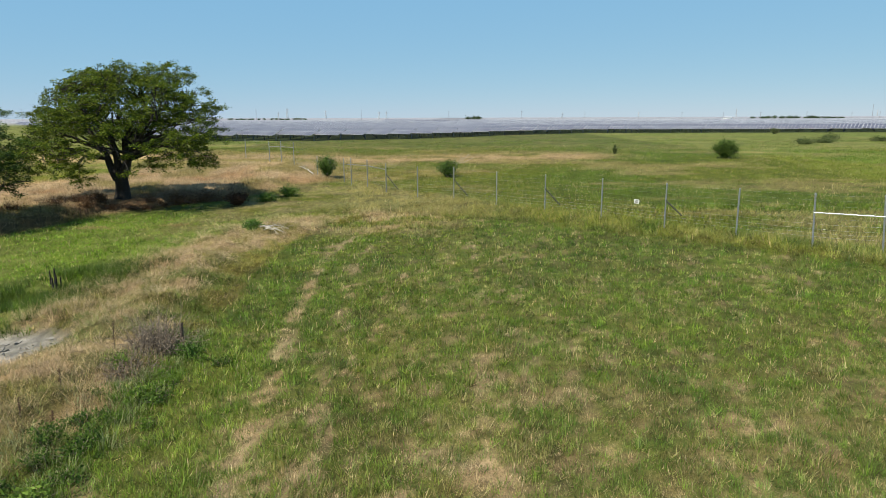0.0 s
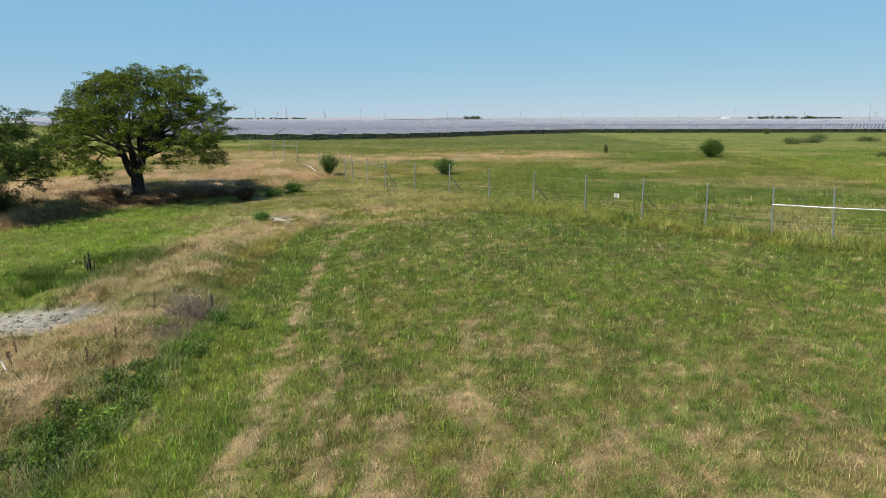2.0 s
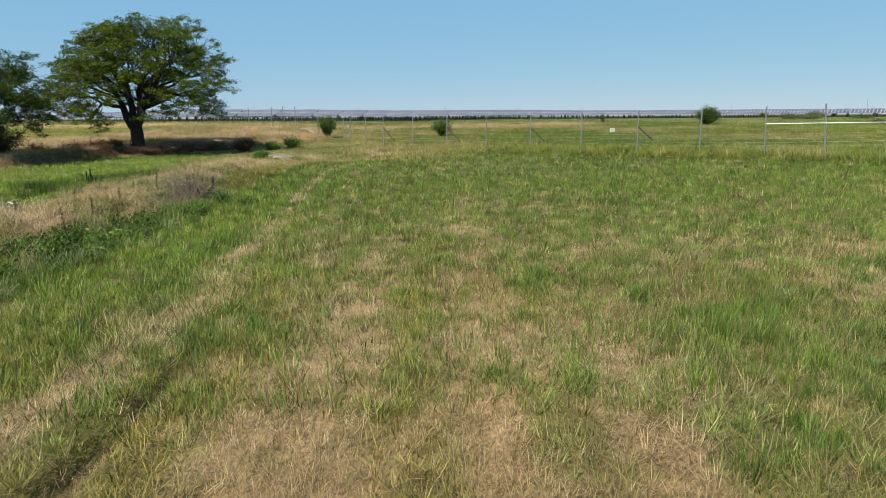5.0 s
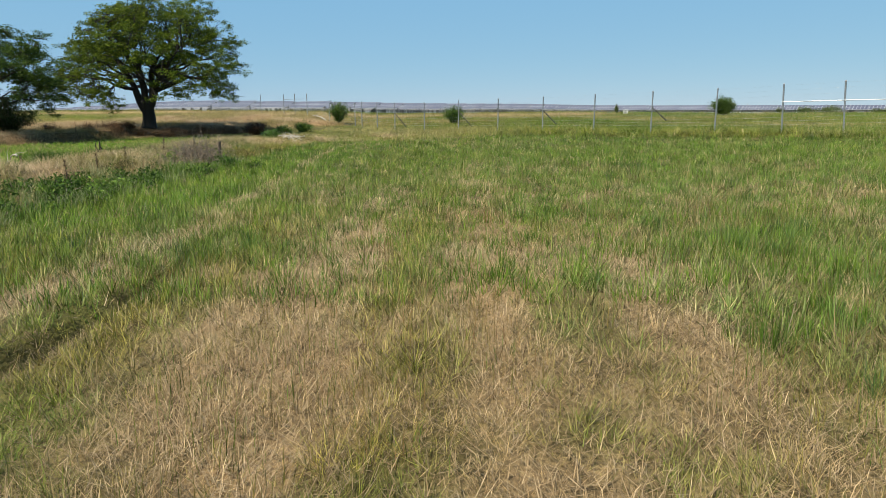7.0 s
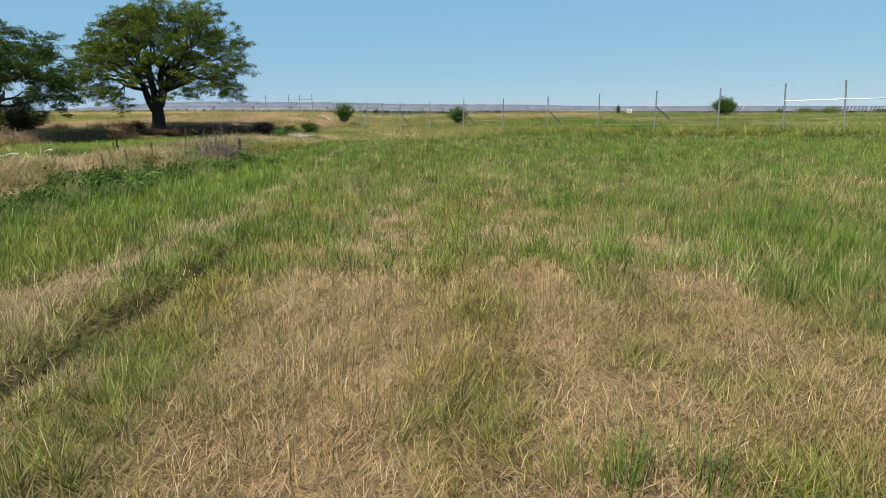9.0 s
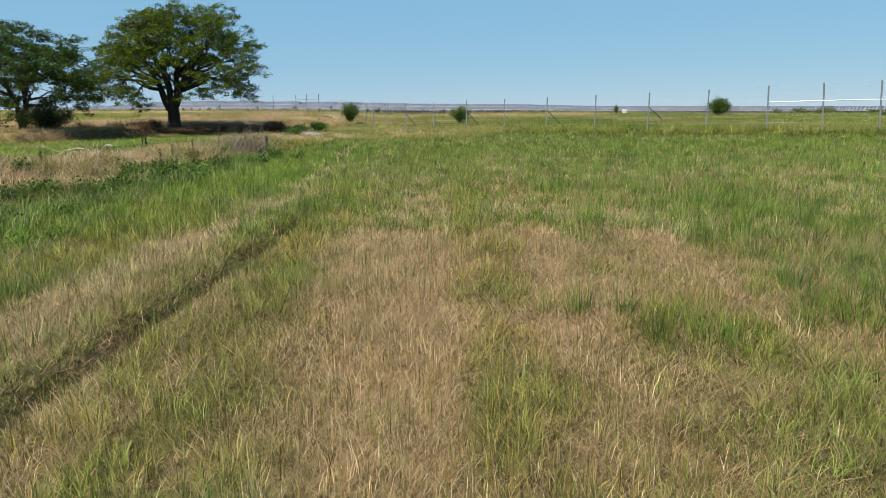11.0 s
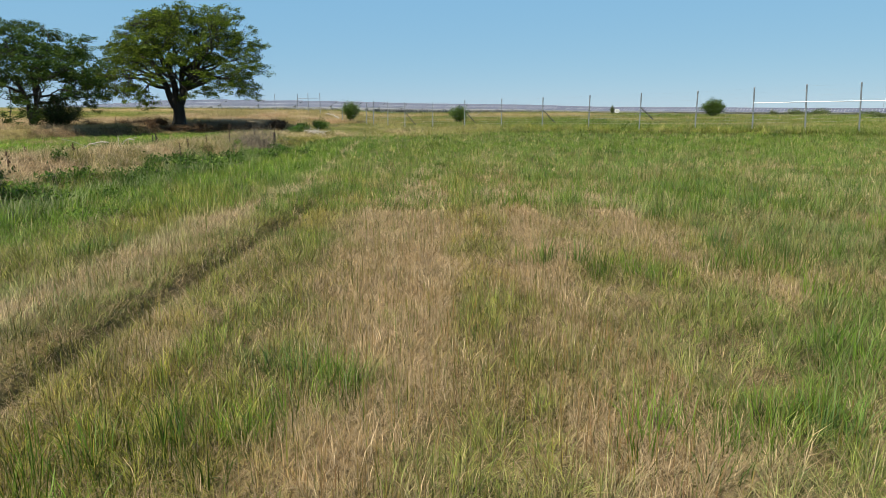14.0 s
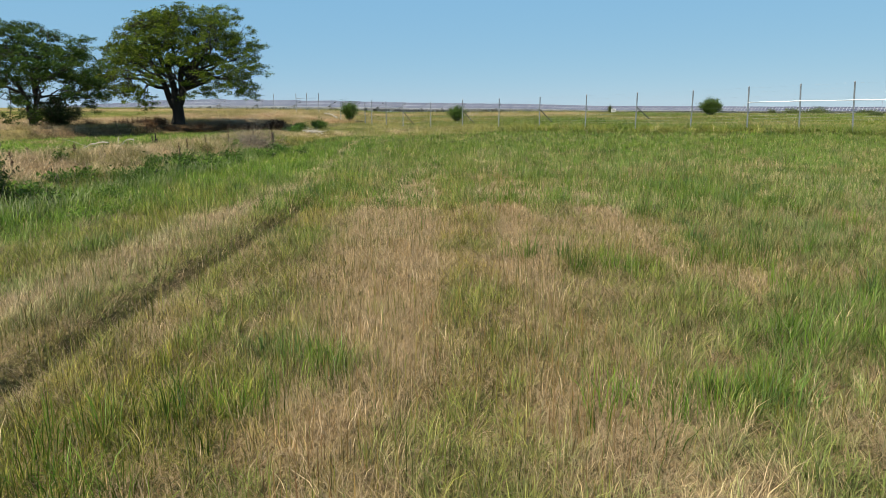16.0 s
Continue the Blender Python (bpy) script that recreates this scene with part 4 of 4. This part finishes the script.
def weed_row(n, places, label, group, dark, light, seed, tall):
    r = np.random.default_rng(seed)
    kinds = [shrub("bank_weed", label, 0, 0, 0.30, tall, 18, 460, 0.03, dark, light, seed + k, 0.5) for k in range(3)]
    for ob in kinds:
        tagged(ob, group=group)
    for k in range(n):
        x, y = places(r)
        s = r.uniform(0.55, 1.5)
        m = pose(x, y, float(land(x, y)) - 0.03, 0, 0, r.uniform(0, 360))
        if k < 3:
            kinds[k].matrix_basis = m
        else:
            ob = copy_thing(kinds[k % 3], m)
            ob.scale = (s, s, s * r.uniform(0.8, 1.2))


def weed_place(r):
    y = r.uniform(7.5, 25.5)
    return float(field_edge(y)) - 0.35 + r.normal(0, 0.55), y


def dark_place(r):
    y = float(np.clip(r.normal(16.5, 4.0), 8, 26))
    return float(field_edge(y)) - 0.75 + r.normal(0, 0.65), y


weed_row(40, weed_place, "green broad-leaved weed at the edge of the mown field", "broad weeds along the bank", (0.05, 0.095, 0.016), (0.14, 0.20, 0.032), 60, 0.25)
weed_row(64, dark_place, "dark green leafy weed crowding the foot of the bank", "dark weeds along the bank", (0.016, 0.038, 0.008), (0.085, 0.135, 0.023), 64, 0.25)


# ---- dry stalks and dead wood ----
def dead_stalk(x, y, tall, seed, label="dark dry dock stalk standing in straw grass"):
    r = np.random.default_rng(seed)
    root = thing("dry_stalk", label, "dead weed", group="dry stalks", at=(x, y, float(land(x, y)) - 0.03))
    k = np.linspace(0, 1, 6)
    line = np.stack([r.normal(0, 0.06) * k * tall, r.normal(0, 0.06) * k * tall, k * tall], 1)
    part("stem", raw_mesh("stem", *tube(line, np.linspace(0.012, 0.006, 6), 5), ROTTEN, smooth=True), root)
    n = 130
    s = r.uniform(0.35, 1.0, n)
    c = np.stack([np.interp(s, k, line[:, i]) for i in range(3)], 1) + r.normal(0, 0.022, (n, 3))
    v, f, t = leaf_cloud(c, 0.02, mix(np.array((0.05, 0.03, 0.02)), np.array((0.14, 0.085, 0.05)), r.random(n)), 1.0)
    tagged(part("seed_head", raw_mesh("seed_head", v, f, LEAF, t), root), kind="stuff")


rr = np.random.default_rng(9)
dead_stalk(-6.6, 17.4, 0.75, 70)
dead_stalk(-7.73, 24.74, 0.95, 69)
for k in range(14):
    y = rr.uniform(8, 24)
    dead_stalk(float(field_edge(y)) - rr.uniform(0.5, 5.5), y, rr.uniform(0.35, 0.62), 71 + k)
for k in range(16):
    a = rr.uniform(0, 1)
    dead_stalk(-24.6 + 9.5 * a * rr.uniform(0.6, 1) - rr.uniform(0, 7), 48.5 + 4 * a + rr.uniform(0, 3.5), rr.uniform(0.6, 1.0), 120 + k, "dark dry stalk at the foot of the bank")


def old_post(x, y, tall, r0, name, label, mat):
    k = np.linspace(0, 1, 7)
    line = np.stack([0.05 * k, 0.02 * np.sin(k * 4), -0.2 + k * (tall + 0.2)], 1)
    v, f = tube(line, r0 * (1.1 - 0.3 * k + 0.06 * np.sin(k * 9)), 9)
    cap = np.array([list(range(len(v) - 9, len(v)))])
    v[-9:, 2] += rng.normal(0, 0.03, 9)
    me = bpy.data.meshes.new(name)
    me.from_pydata([tuple(p) for p in v], [], [tuple(q) for q in f] + [tuple(int(i) for i in cap[0])])
    me.materials.append(mat)
    thing(name, label, "post", data=me, at=(x, y, float(land(x, y))))


old_post(-6.15, 25.55, 0.9, 0.06, "old_wooden_post", "weathered dark wooden post in a dead bush", ROTTEN)
for k, (dx, dy, hh) in enumerate(((0, 0, 0.62), (0.14, 0.1, 0.7), (0.3, -0.1, 0.55), (0.4, 0.05, 0.45), (0.2, -0.2, 0.4))):
    old_post(-15.3 + dx, 34.0 + dy, hh, 0.03 + 0.008 * (k % 3), "rotten_stake", "black rotten stake standing in wet green grass", BLACKWOOD)


def dead_branch(name, label, a, b, r0, sag, seed, twigs=3):
    r = np.random.default_rng(seed)
    a, b = np.array(a, float), np.array(b, float)
    s = np.linspace(0, 1, 9)[:, None]
    line = a * (1 - s) + b * s + np.array((0, 0, sag)) * np.sin(s * np.pi) + r.normal(0, 0.03, (9, 3)) * np.sin(s * np.pi)
    bits = [tube(line, np.linspace(r0, r0 * 0.35, 9), 7)]
    for _ in range(twigs):
        p = line[r.integers(2, 8)]
        e = p + r.normal(0, 0.35, 3) * (1, 1, 0.5) + (0, 0, 0.15)
        bits.append(tube(np.array([p, (p + e) / 2 + r.normal(0, 0.04, 3), e]), np.array([r0 * 0.4, r0 * 0.3, r0 * 0.12]), 5))
    v, f = joined(bits)
    thing(name, label, "branch", data=raw_mesh(name, v, f, DEADWOOD, smooth=True))


def on_land(x, y, up=0.0):
    return (x, y, float(land(x, y)) + up)


dead_branch("fallen_branch", "bleached grey fallen branch arching over straw grass", on_land(-8.7, 18.85, 0.35), on_land(-10.1, 20.4, 0.3), 0.022, 0.16, 1)
dead_branch("fallen_branch", "bleached grey fallen branch in straw grass", on_land(-9.3, 18.4, 0.45), on_land(-11.3, 19.9, 0.25), 0.02, 0.14, 2)
dead_branch("fallen_log", "bleached white fallen log near the fence", on_land(-12.2, 73.5, 0.25), on_land(-14.6, 77.5, 0.3), 0.065, 0.15, 3, 5)
for k in range(7):
    dead_branch("driftwood", "pale grey sticks lying beside the small bush", on_land(-9.5 + rr.uniform(-0.2, 0.6), 45.6 + rr.uniform(-0.5, 0.5), 0.15),
                on_land(-8.3 + rr.uniform(-0.5, 0.8), 45.2 + rr.uniform(-0.9, 0.9), rr.uniform(0.25, 0.55)), 0.03, 0.1, 10 + k, 2)
for k in range(4):
    dead_branch("bare_sapling", "thin bleached dead sapling behind the fence", on_land(2.0 + 0.4 * k, 83 + k, -0.05), on_land(2.4 + 0.9 * k, 83 + k, 0.9 + 0.4 * (k == 2)), 0.022, 0.0, 20 + k, 4)


# ---- dried mud in the ditch ----
def mud_crust():
    n, vs, fs = 0, [], []
    r = np.random.default_rng(3)
    for _ in range(220):
        x, y = -12.9 + r.uniform(-3.3, 3.3), 26.2 + r.uniform(-1.3, 1.3)
        if mud_dist(np.array(x), np.array(y)) > 0.98:
            continue
        k, s, top = r.integers(5, 8), r.uniform(0.04, 0.13) * (1.7 if r.random() < 0.12 else 1.0), r.uniform(0.012, 0.05)
        a = np.sort(r.uniform(0, 2 * np.pi, k))
        z = float(land(x, y))
        lift = r.normal(0, 0.02, k)
        ring = np.stack([x + np.cos(a) * s, y + np.sin(a) * s * 0.8], 1)
        vs += [(*p, z - 0.05) for p in ring] + [(*(p * 0.93 + np.array((x, y)) * 0.07), z + top + l) for p, l in zip(ring, lift)]
        fs.append(tuple(n + k + i for i in range(k)))
        fs += [(n + i, n + (i + 1) % k, n + k + (i + 1) % k, n + k + i) for i in range(k)]
        n += 2 * k
    me = bpy.data.meshes.new("mud_crust")
    me.from_pydata([tuple(float(c) for c in v) for v in vs], [], fs)
    me.materials.append(MUD)
    thing("mud_crust", "pale grey cracked dried mud in the ditch", "mud", kind="stuff", data=me)


mud_crust()


# ---- wire fence ----
POSTS = ((25.6, 32.9, 2.33), (23.2, 34.6, 2.28), (20.94, 35.83, 2.20), (18.8, 37.5, 2.11), (16.62, 40.5, 2.0), (13.96, 43.7, 1.96), (11.2, 47.3, 1.9), (8.23, 51.0, 1.82),
         (5.17, 54.1, 1.76), (2.1, 58.5, 1.75), (-0.93, 61.4, 1.63), (-3.88, 64.7, 1.65), (-5.95, 67.9, 1.76), (-7.58, 68.7, 1.86), (-8.62, 70.9, 1.71),
         (-11.98, 74.6, 1.75), (-15.7, 80.1, 2.94), (-17.66, 82.2, 2.97), (-19.2, 82.9, 2.93), (-23.4, 87.5, 3.0))
fence = thing("wire_fence", "tall galvanised wire fence with round steel posts", "fence")


def post_mesh(tall):
    k = np.array((0, 0.2, 0.5, 0.8, 0.985, 1.0, 1.008))
    line = np.stack([0 * k, 0 * k, -tall + k * tall], 1)
    v, f = tube(line, np.array((0.042, 0.042, 0.042, 0.042, 0.042, 0.046, 0.012)), 10)
    return raw_mesh("post", v, f, GALVANISED, smooth=True)


POST = post_mesh(3.1)
for px, py, pz in POSTS:
    o = part("post", POST, fence)
    o.location = (px, py, pz)
    # the braced corner posts lean
    o.rotation_euler = (0, -radians(ramp(px, (16.7, 0.0), (18.8, 2.6), (20.9, 4.2))), 0)
for drop in (0.06, 0.30, 0.56, 0.85, 1.15, 1.42, 1.66, 1.84, 2.02):
    pts = []
    for (ax, ay, az), (bx, by, bz) in zip(POSTS, POSTS[1:]):
        for s in np.linspace(0, 1, 5)[:-1]:
            pts.append((ax + (bx - ax) * s, ay + (by - ay) * s - 0.048, az + (bz - az) * s - drop - 0.03 * math.sin(s * math.pi)))
    part("wire", raw_mesh("wire", *tube(pts, np.full(len(pts), 0.0013 if drop < 1.3 else 0.0028), 4), WIRE), fence)
for i, j, drop, end_drop, mat in ((1, 0, 0.98, 1.02, BRIGHT_STEEL), (2, 1, 0.94, 0.98, BRIGHT_STEEL), (3, 2, 0.90, 0.94, BRIGHT_STEEL), (11, 12, 0.55, 0.55, GALVANISED), (12, 14, 0.55, 0.55, GALVANISED), (16, 17, 0.6, 0.6, GALVANISED), (17, 18, 0.6, 0.6, GALVANISED)):
    a, b = np.array(POSTS[i]) - (0, 0, drop), np.array(POSTS[j]) - (0, 0, end_drop)
    part("rail", raw_mesh("rail", *tube([a, a * 0.5 + b * 0.5, b], np.full(3, 0.024), 10), mat, smooth=True), fence, "horizontal brace rail")
for i, k in ((5, 0.75), (7, 0.95), (9, 1.15), (11, 1.2)):
    a = np.array(POSTS[i]) - (0, 0, 0.95)
    b = a + np.array((0.95, -0.85, -1.05)) * k
    part("brace", raw_mesh("brace", *tube([a, (a + b) / 2, b], np.full(3, 0.04), 8), BRACE, smooth=True), fence, "dark slanting brace")
sign = thing("fence_sign", "small white warning sign wired to the fence", "sign", at=(12.72, 45.1, 0.64))
sign.rotation_euler = (0, 0, math.atan2(-0.77, 0.639))
plate = part("plate", bevelled("plate", 0.36, 0.008, 0.24, 0.003, SIGN), sign)
for k, (wd, zz) in enumerate(((0.26, 0.17), (0.22, 0.11), (0.27, 0.05))):
    ob = part("print", raw_mesh("print", *box(-wd / 2, wd / 2, -0.010, -0.006, zz, zz + 0.03), INK), plate, "line of illegible print")


# ---- solar farm ----
TH = radians(40)
ROW, BACK = np.array((math.cos(TH), -math.sin(TH))), np.array((math.sin(TH), math.cos(TH)))
PITCH, TILT, SLANT, LOW = 6.3, radians(27), 3.2, 1.1


def row_end(c):
    """Where the row with that distance along BACK meets the farm's front boundary."""
    pts = [np.array(p, float) for p in ((-75, 136), (-28, 146), (9, 176), (44, 212), (900, 214))]
    for a, b in zip(pts, pts[1:]):
        ca, cb = a @ BACK, b @ BACK
        if ca <= c <= cb:
            return a + (b - a) * (c - ca) / (cb - ca)
    return None


def solar_row(c, length, full):
    end = row_end(c)
    if end is None:
        return
    # rows stop at the farm's side boundary
    length = min(length, (end[0] + 62 + 0.76 * (end[1] - 140)) / (ROW[0] / -ROW[1] - 0.76) / -ROW[1])
    if length < 13:
        return
    up = math.sin(TILT) * SLANT
    deep = math.cos(TILT) * SLANT
    n = int(length / 1.05)
    root = thing("solar_row", "row of tilted blue-grey solar panels on steel legs", "solar panel row", group="rows of the solar farm",
                 at=(end[0], end[1], float(land(*end))))
    root.rotation_euler = (0, 0, -TH)
    gz = lambda k: float(land(*(end - ROW * k))) - float(land(*end))

    def slab(x0, x1, za, zb, s0, s1, off):
        """Part of a table: from x1 to x0 along the row, s0 to s1 up the slope."""
        v = []
        for s, q in ((s0, 0), (s1, 0), (s0, off), (s1, off)):
            for xx, zz in ((x0, za), (x1, zb)):
                v.append((xx, s * math.cos(TILT) - q * math.sin(TILT), zz + LOW + s * math.sin(TILT) + q * math.cos(TILT)))
        return np.array(v), np.array([(0, 1, 3, 2), (4, 6, 7, 5), (0, 4, 5, 1), (2, 3, 7, 6), (0, 2, 6, 4), (1, 5, 7, 3)])

    block = 12.6
    tables = []
    cells = []
    for k in range(max(1, int(length / block))):
        x0, x1 = -k * block, -(k + 1) * block + 0.35
        za, zb = gz(-x0), gz(-x1)
        if full and k < 2:
            part("table", raw_mesh("table", *slab(x0, x1, za, zb, 0, SLANT, 0.05), FRAME), root)
        else:
            tables.append(slab(x0, x1, za, zb, 0, SLANT, 0.05))
        m = 12
        for i in range(m):
            u0, u1 = (i + 0.07) / m, (i + 0.93) / m
            if not full and i % 3:
                continue
            if not full:
                u1 = (i + 2.93) / m
            for s0, s1 in ((0.06, SLANT / 2 - 0.04), (SLANT / 2 + 0.04, SLANT - 0.06)):
                a, b = x0 + (x1 - x0) * u0, x0 + (x1 - x0) * u1
                v, f = slab(a, b, za + (zb - za) * u0, za + (zb - za) * u1, s0, s1, 0.056)
                cells.append((v[4:], np.array([(0, 2, 3, 1)])))
    if tables:
        v, f = joined(tables)
        tagged(part("table", raw_mesh("table", v, f, FRAME), root), kind="stuff")
    v, f = joined(cells)
    tagged(part("module", raw_mesh("module", v, f, MODULE), root, "blue-grey dusty solar modules"), kind="stuff")
    # Unseen beams, added to deepen the dark shadow band under the tables.
    shade_beams = [slab(-k * block, -(k + 1) * block + 0.35, gz(k * block), gz((k + 1) * block), q, q + 0.16, -0.22) for k in range(max(1, int(length / block))) for q in (0.5, SLANT - 0.7)]
    tagged(part("shade_beam", raw_mesh("shade_beam", *joined(shade_beams), LEG), root), kind="stuff")
    legs = []
    for k in range(int(min(length, 90) / 4.2)):
        x = -0.8 - k * 4.2
        p = box(x - 0.07, x + 0.07, deep * 0.5 - 0.1, deep * 0.5 + 0.1, gz(-x) - 0.3, gz(-x) + LOW + up * 0.5 - 0.02)
        if full and k < 6:
            part("leg", raw_mesh("leg", *p, LEG), root)
        else:
            legs.append(p)
    v, f = joined(legs)
    tagged(part("leg", raw_mesh("leg", v, f, LEG), root), kind="stuff")


c0 = float(np.array((-75, 136)) @ BACK)
for k in range(120):
    solar_row(c0 + 0.3 + PITCH * k, 400 if k < 60 else 640, k < 60)


# ---- the horizon: poles, pylons, trees, sheds ----
def far_pole(x, y, tall):
    root = thing("utility_pole", "thin distant utility pole on the horizon", "utility pole", group="far poles", at=(x, y, float(land(x, y)) - 0.3))
    part("mast", raw_mesh("mast", *tube([(0, 0, 0), (0, 0, tall / 2), (0, 0, tall)], (0.32, 0.28, 0.22), 6), POLE), root)
    part("crossarm", raw_mesh("crossarm", *box(-1.4, 1.4, -0.12, 0.12, tall - 1.6, tall - 1.3), POLE), root)


def far_pylon(x, y, tall):
    root = thing("pylon", "pale lattice electricity pylon on the horizon", "pylon", group="far pylons", at=(x, y, float(land(x, y)) - 0.3))
    w, legs = tall * 0.10, []
    for sx in (-1, 1):
        for sy in (-1, 1):
            legs.append(tube([(sx * w, sy * w, 0), (sx * w * 0.35, sy * w * 0.35, tall * 0.6), (sx * 0.2, sy * 0.2, tall)], (0.22, 0.18, 0.12), 5))
    for z in np.linspace(0.08, 0.58, 6) * tall:
        q = w * (1 - 0.65 * z / (0.6 * tall))
        legs.append(tube([(-q, -q, z), (0, -q, z + 0.045 * tall), (q, -q, z + 0.09 * tall)], np.full(3, 0.13), 4))
        legs.append(tube([(q, -q, z), (0, -q, z + 0.045 * tall), (-q, -q, z + 0.09 * tall)], np.full(3, 0.13), 4))
    part("lattice", raw_mesh("lattice", *joined(legs), PYLON), root)
    for z in (0.68, 0.82):
        part("arm", raw_mesh("arm", *tube([(-tall * 0.17, 0, z * tall), (0, 0, (z + 0.03) * tall), (tall * 0.17, 0, z * tall)], (0.12, 0.3, 0.12), 5), PYLON), root)


FARY = 1250.0
TAN = math.tan(radians(cam_degrees) / 2)


def far_x(px):
    """x on the far line for a bearing given as a share of the picture's width at the start."""
    return 1.9 + (FARY - 7) * (px - 784) / 784 * TAN - 0.0128 * (FARY - 7)


for px, tall in ((50, 22), (460, 20), (643, 18), (795, 17), (921, 16), (1030, 15), (1197, 13), (1268, 12), (1332, 13), (1411, 14), (1488, 12), (1523, 26), (1536, 13)):
    far_pole(far_x(px), FARY, tall)
for px, tall in ((489, 16), (505, 24), (574, 19), (670, 17), (683, 17), (997, 14), (1133, 14), (1306, 19), (1555, 17)):
    far_pylon(far_x(px), FARY + 40, tall)


def far_trees(name, x0, x1, y, h0, h1, n, label, seed):
    r = np.random.default_rng(seed)
    root = thing(name, label, "trees", kind="stuff")
    c, t = [], []
    for _ in range(n):
        x, h = r.uniform(x0, x1), r.uniform(h0, h1)
        m = 90
        c.append(np.stack([x + r.normal(0, h * 0.35, m), y + r.normal(0, 3, m), float(land(x, y)) + np.abs(r.normal(0.5, 0.24, m)) * h], 1))
        t.append(np.tile(np.array((0.04, 0.06, 0.025)) * r.uniform(0.7, 1.3), (m, 1)))
    v, f, tt = leaf_cloud(np.concatenate(c), 0.9, np.concatenate(t), 1.0)
    root.data = None
    part("foliage", raw_mesh("foliage", v, f, LEAF, tt), root)


far_trees("tree_clump", far_x(826), far_x(850), FARY, 4, 7, 16, "small dark clump of trees on the horizon", 1)
far_trees("tree_line", far_x(1325), far_x(1450), FARY + 30, 2, 6, 44, "low dark line of distant trees", 2)
far_trees("tree_line", far_x(1440), far_x(1500), FARY + 30, 2, 4, 14, "low dark line of distant trees", 3)
far_trees("tree_line", far_x(396), far_x(545), FARY + 30, 1.5, 4, 30, "scattered dark trees on the horizon", 4)


def far_shed(px, wide, tall, label):
    x = far_x(px)
    root = thing("far_building", label, "building", at=(x, FARY - 60, float(land(x, FARY - 60)) - 0.2))
    part("wall", raw_mesh("wall", *box(-wide / 2, wide / 2, -5, 5, 0, tall), WHITEWALL), root)
    v = np.array([(-wide / 2 - 0.5, -5.5, tall), (wide / 2 + 0.5, -5.5, tall), (wide / 2 + 0.5, 5.5, tall), (-wide / 2 - 0.5, 5.5, tall), (-wide / 2 - 0.5, 0, tall + 1.5), (wide / 2 + 0.5, 0, tall + 1.5)], float)
    me = bpy.data.meshes.new("roof")
    me.from_pydata([tuple(p) for p in v], [], [(0, 1, 5, 4), (2, 3, 4, 5), (0, 4, 3), (1, 2, 5), (0, 3, 2, 1)])
    me.materials.append(FRAME)
    part("roof", me, root, "pale metal roof")


far_shed(1252, 13, 2.6, "small white building on the horizon")
far_shed(1560, 30, 7, "pale substation building on the horizon")
far_shed(14, 60, 6, "long low white building on the horizon")
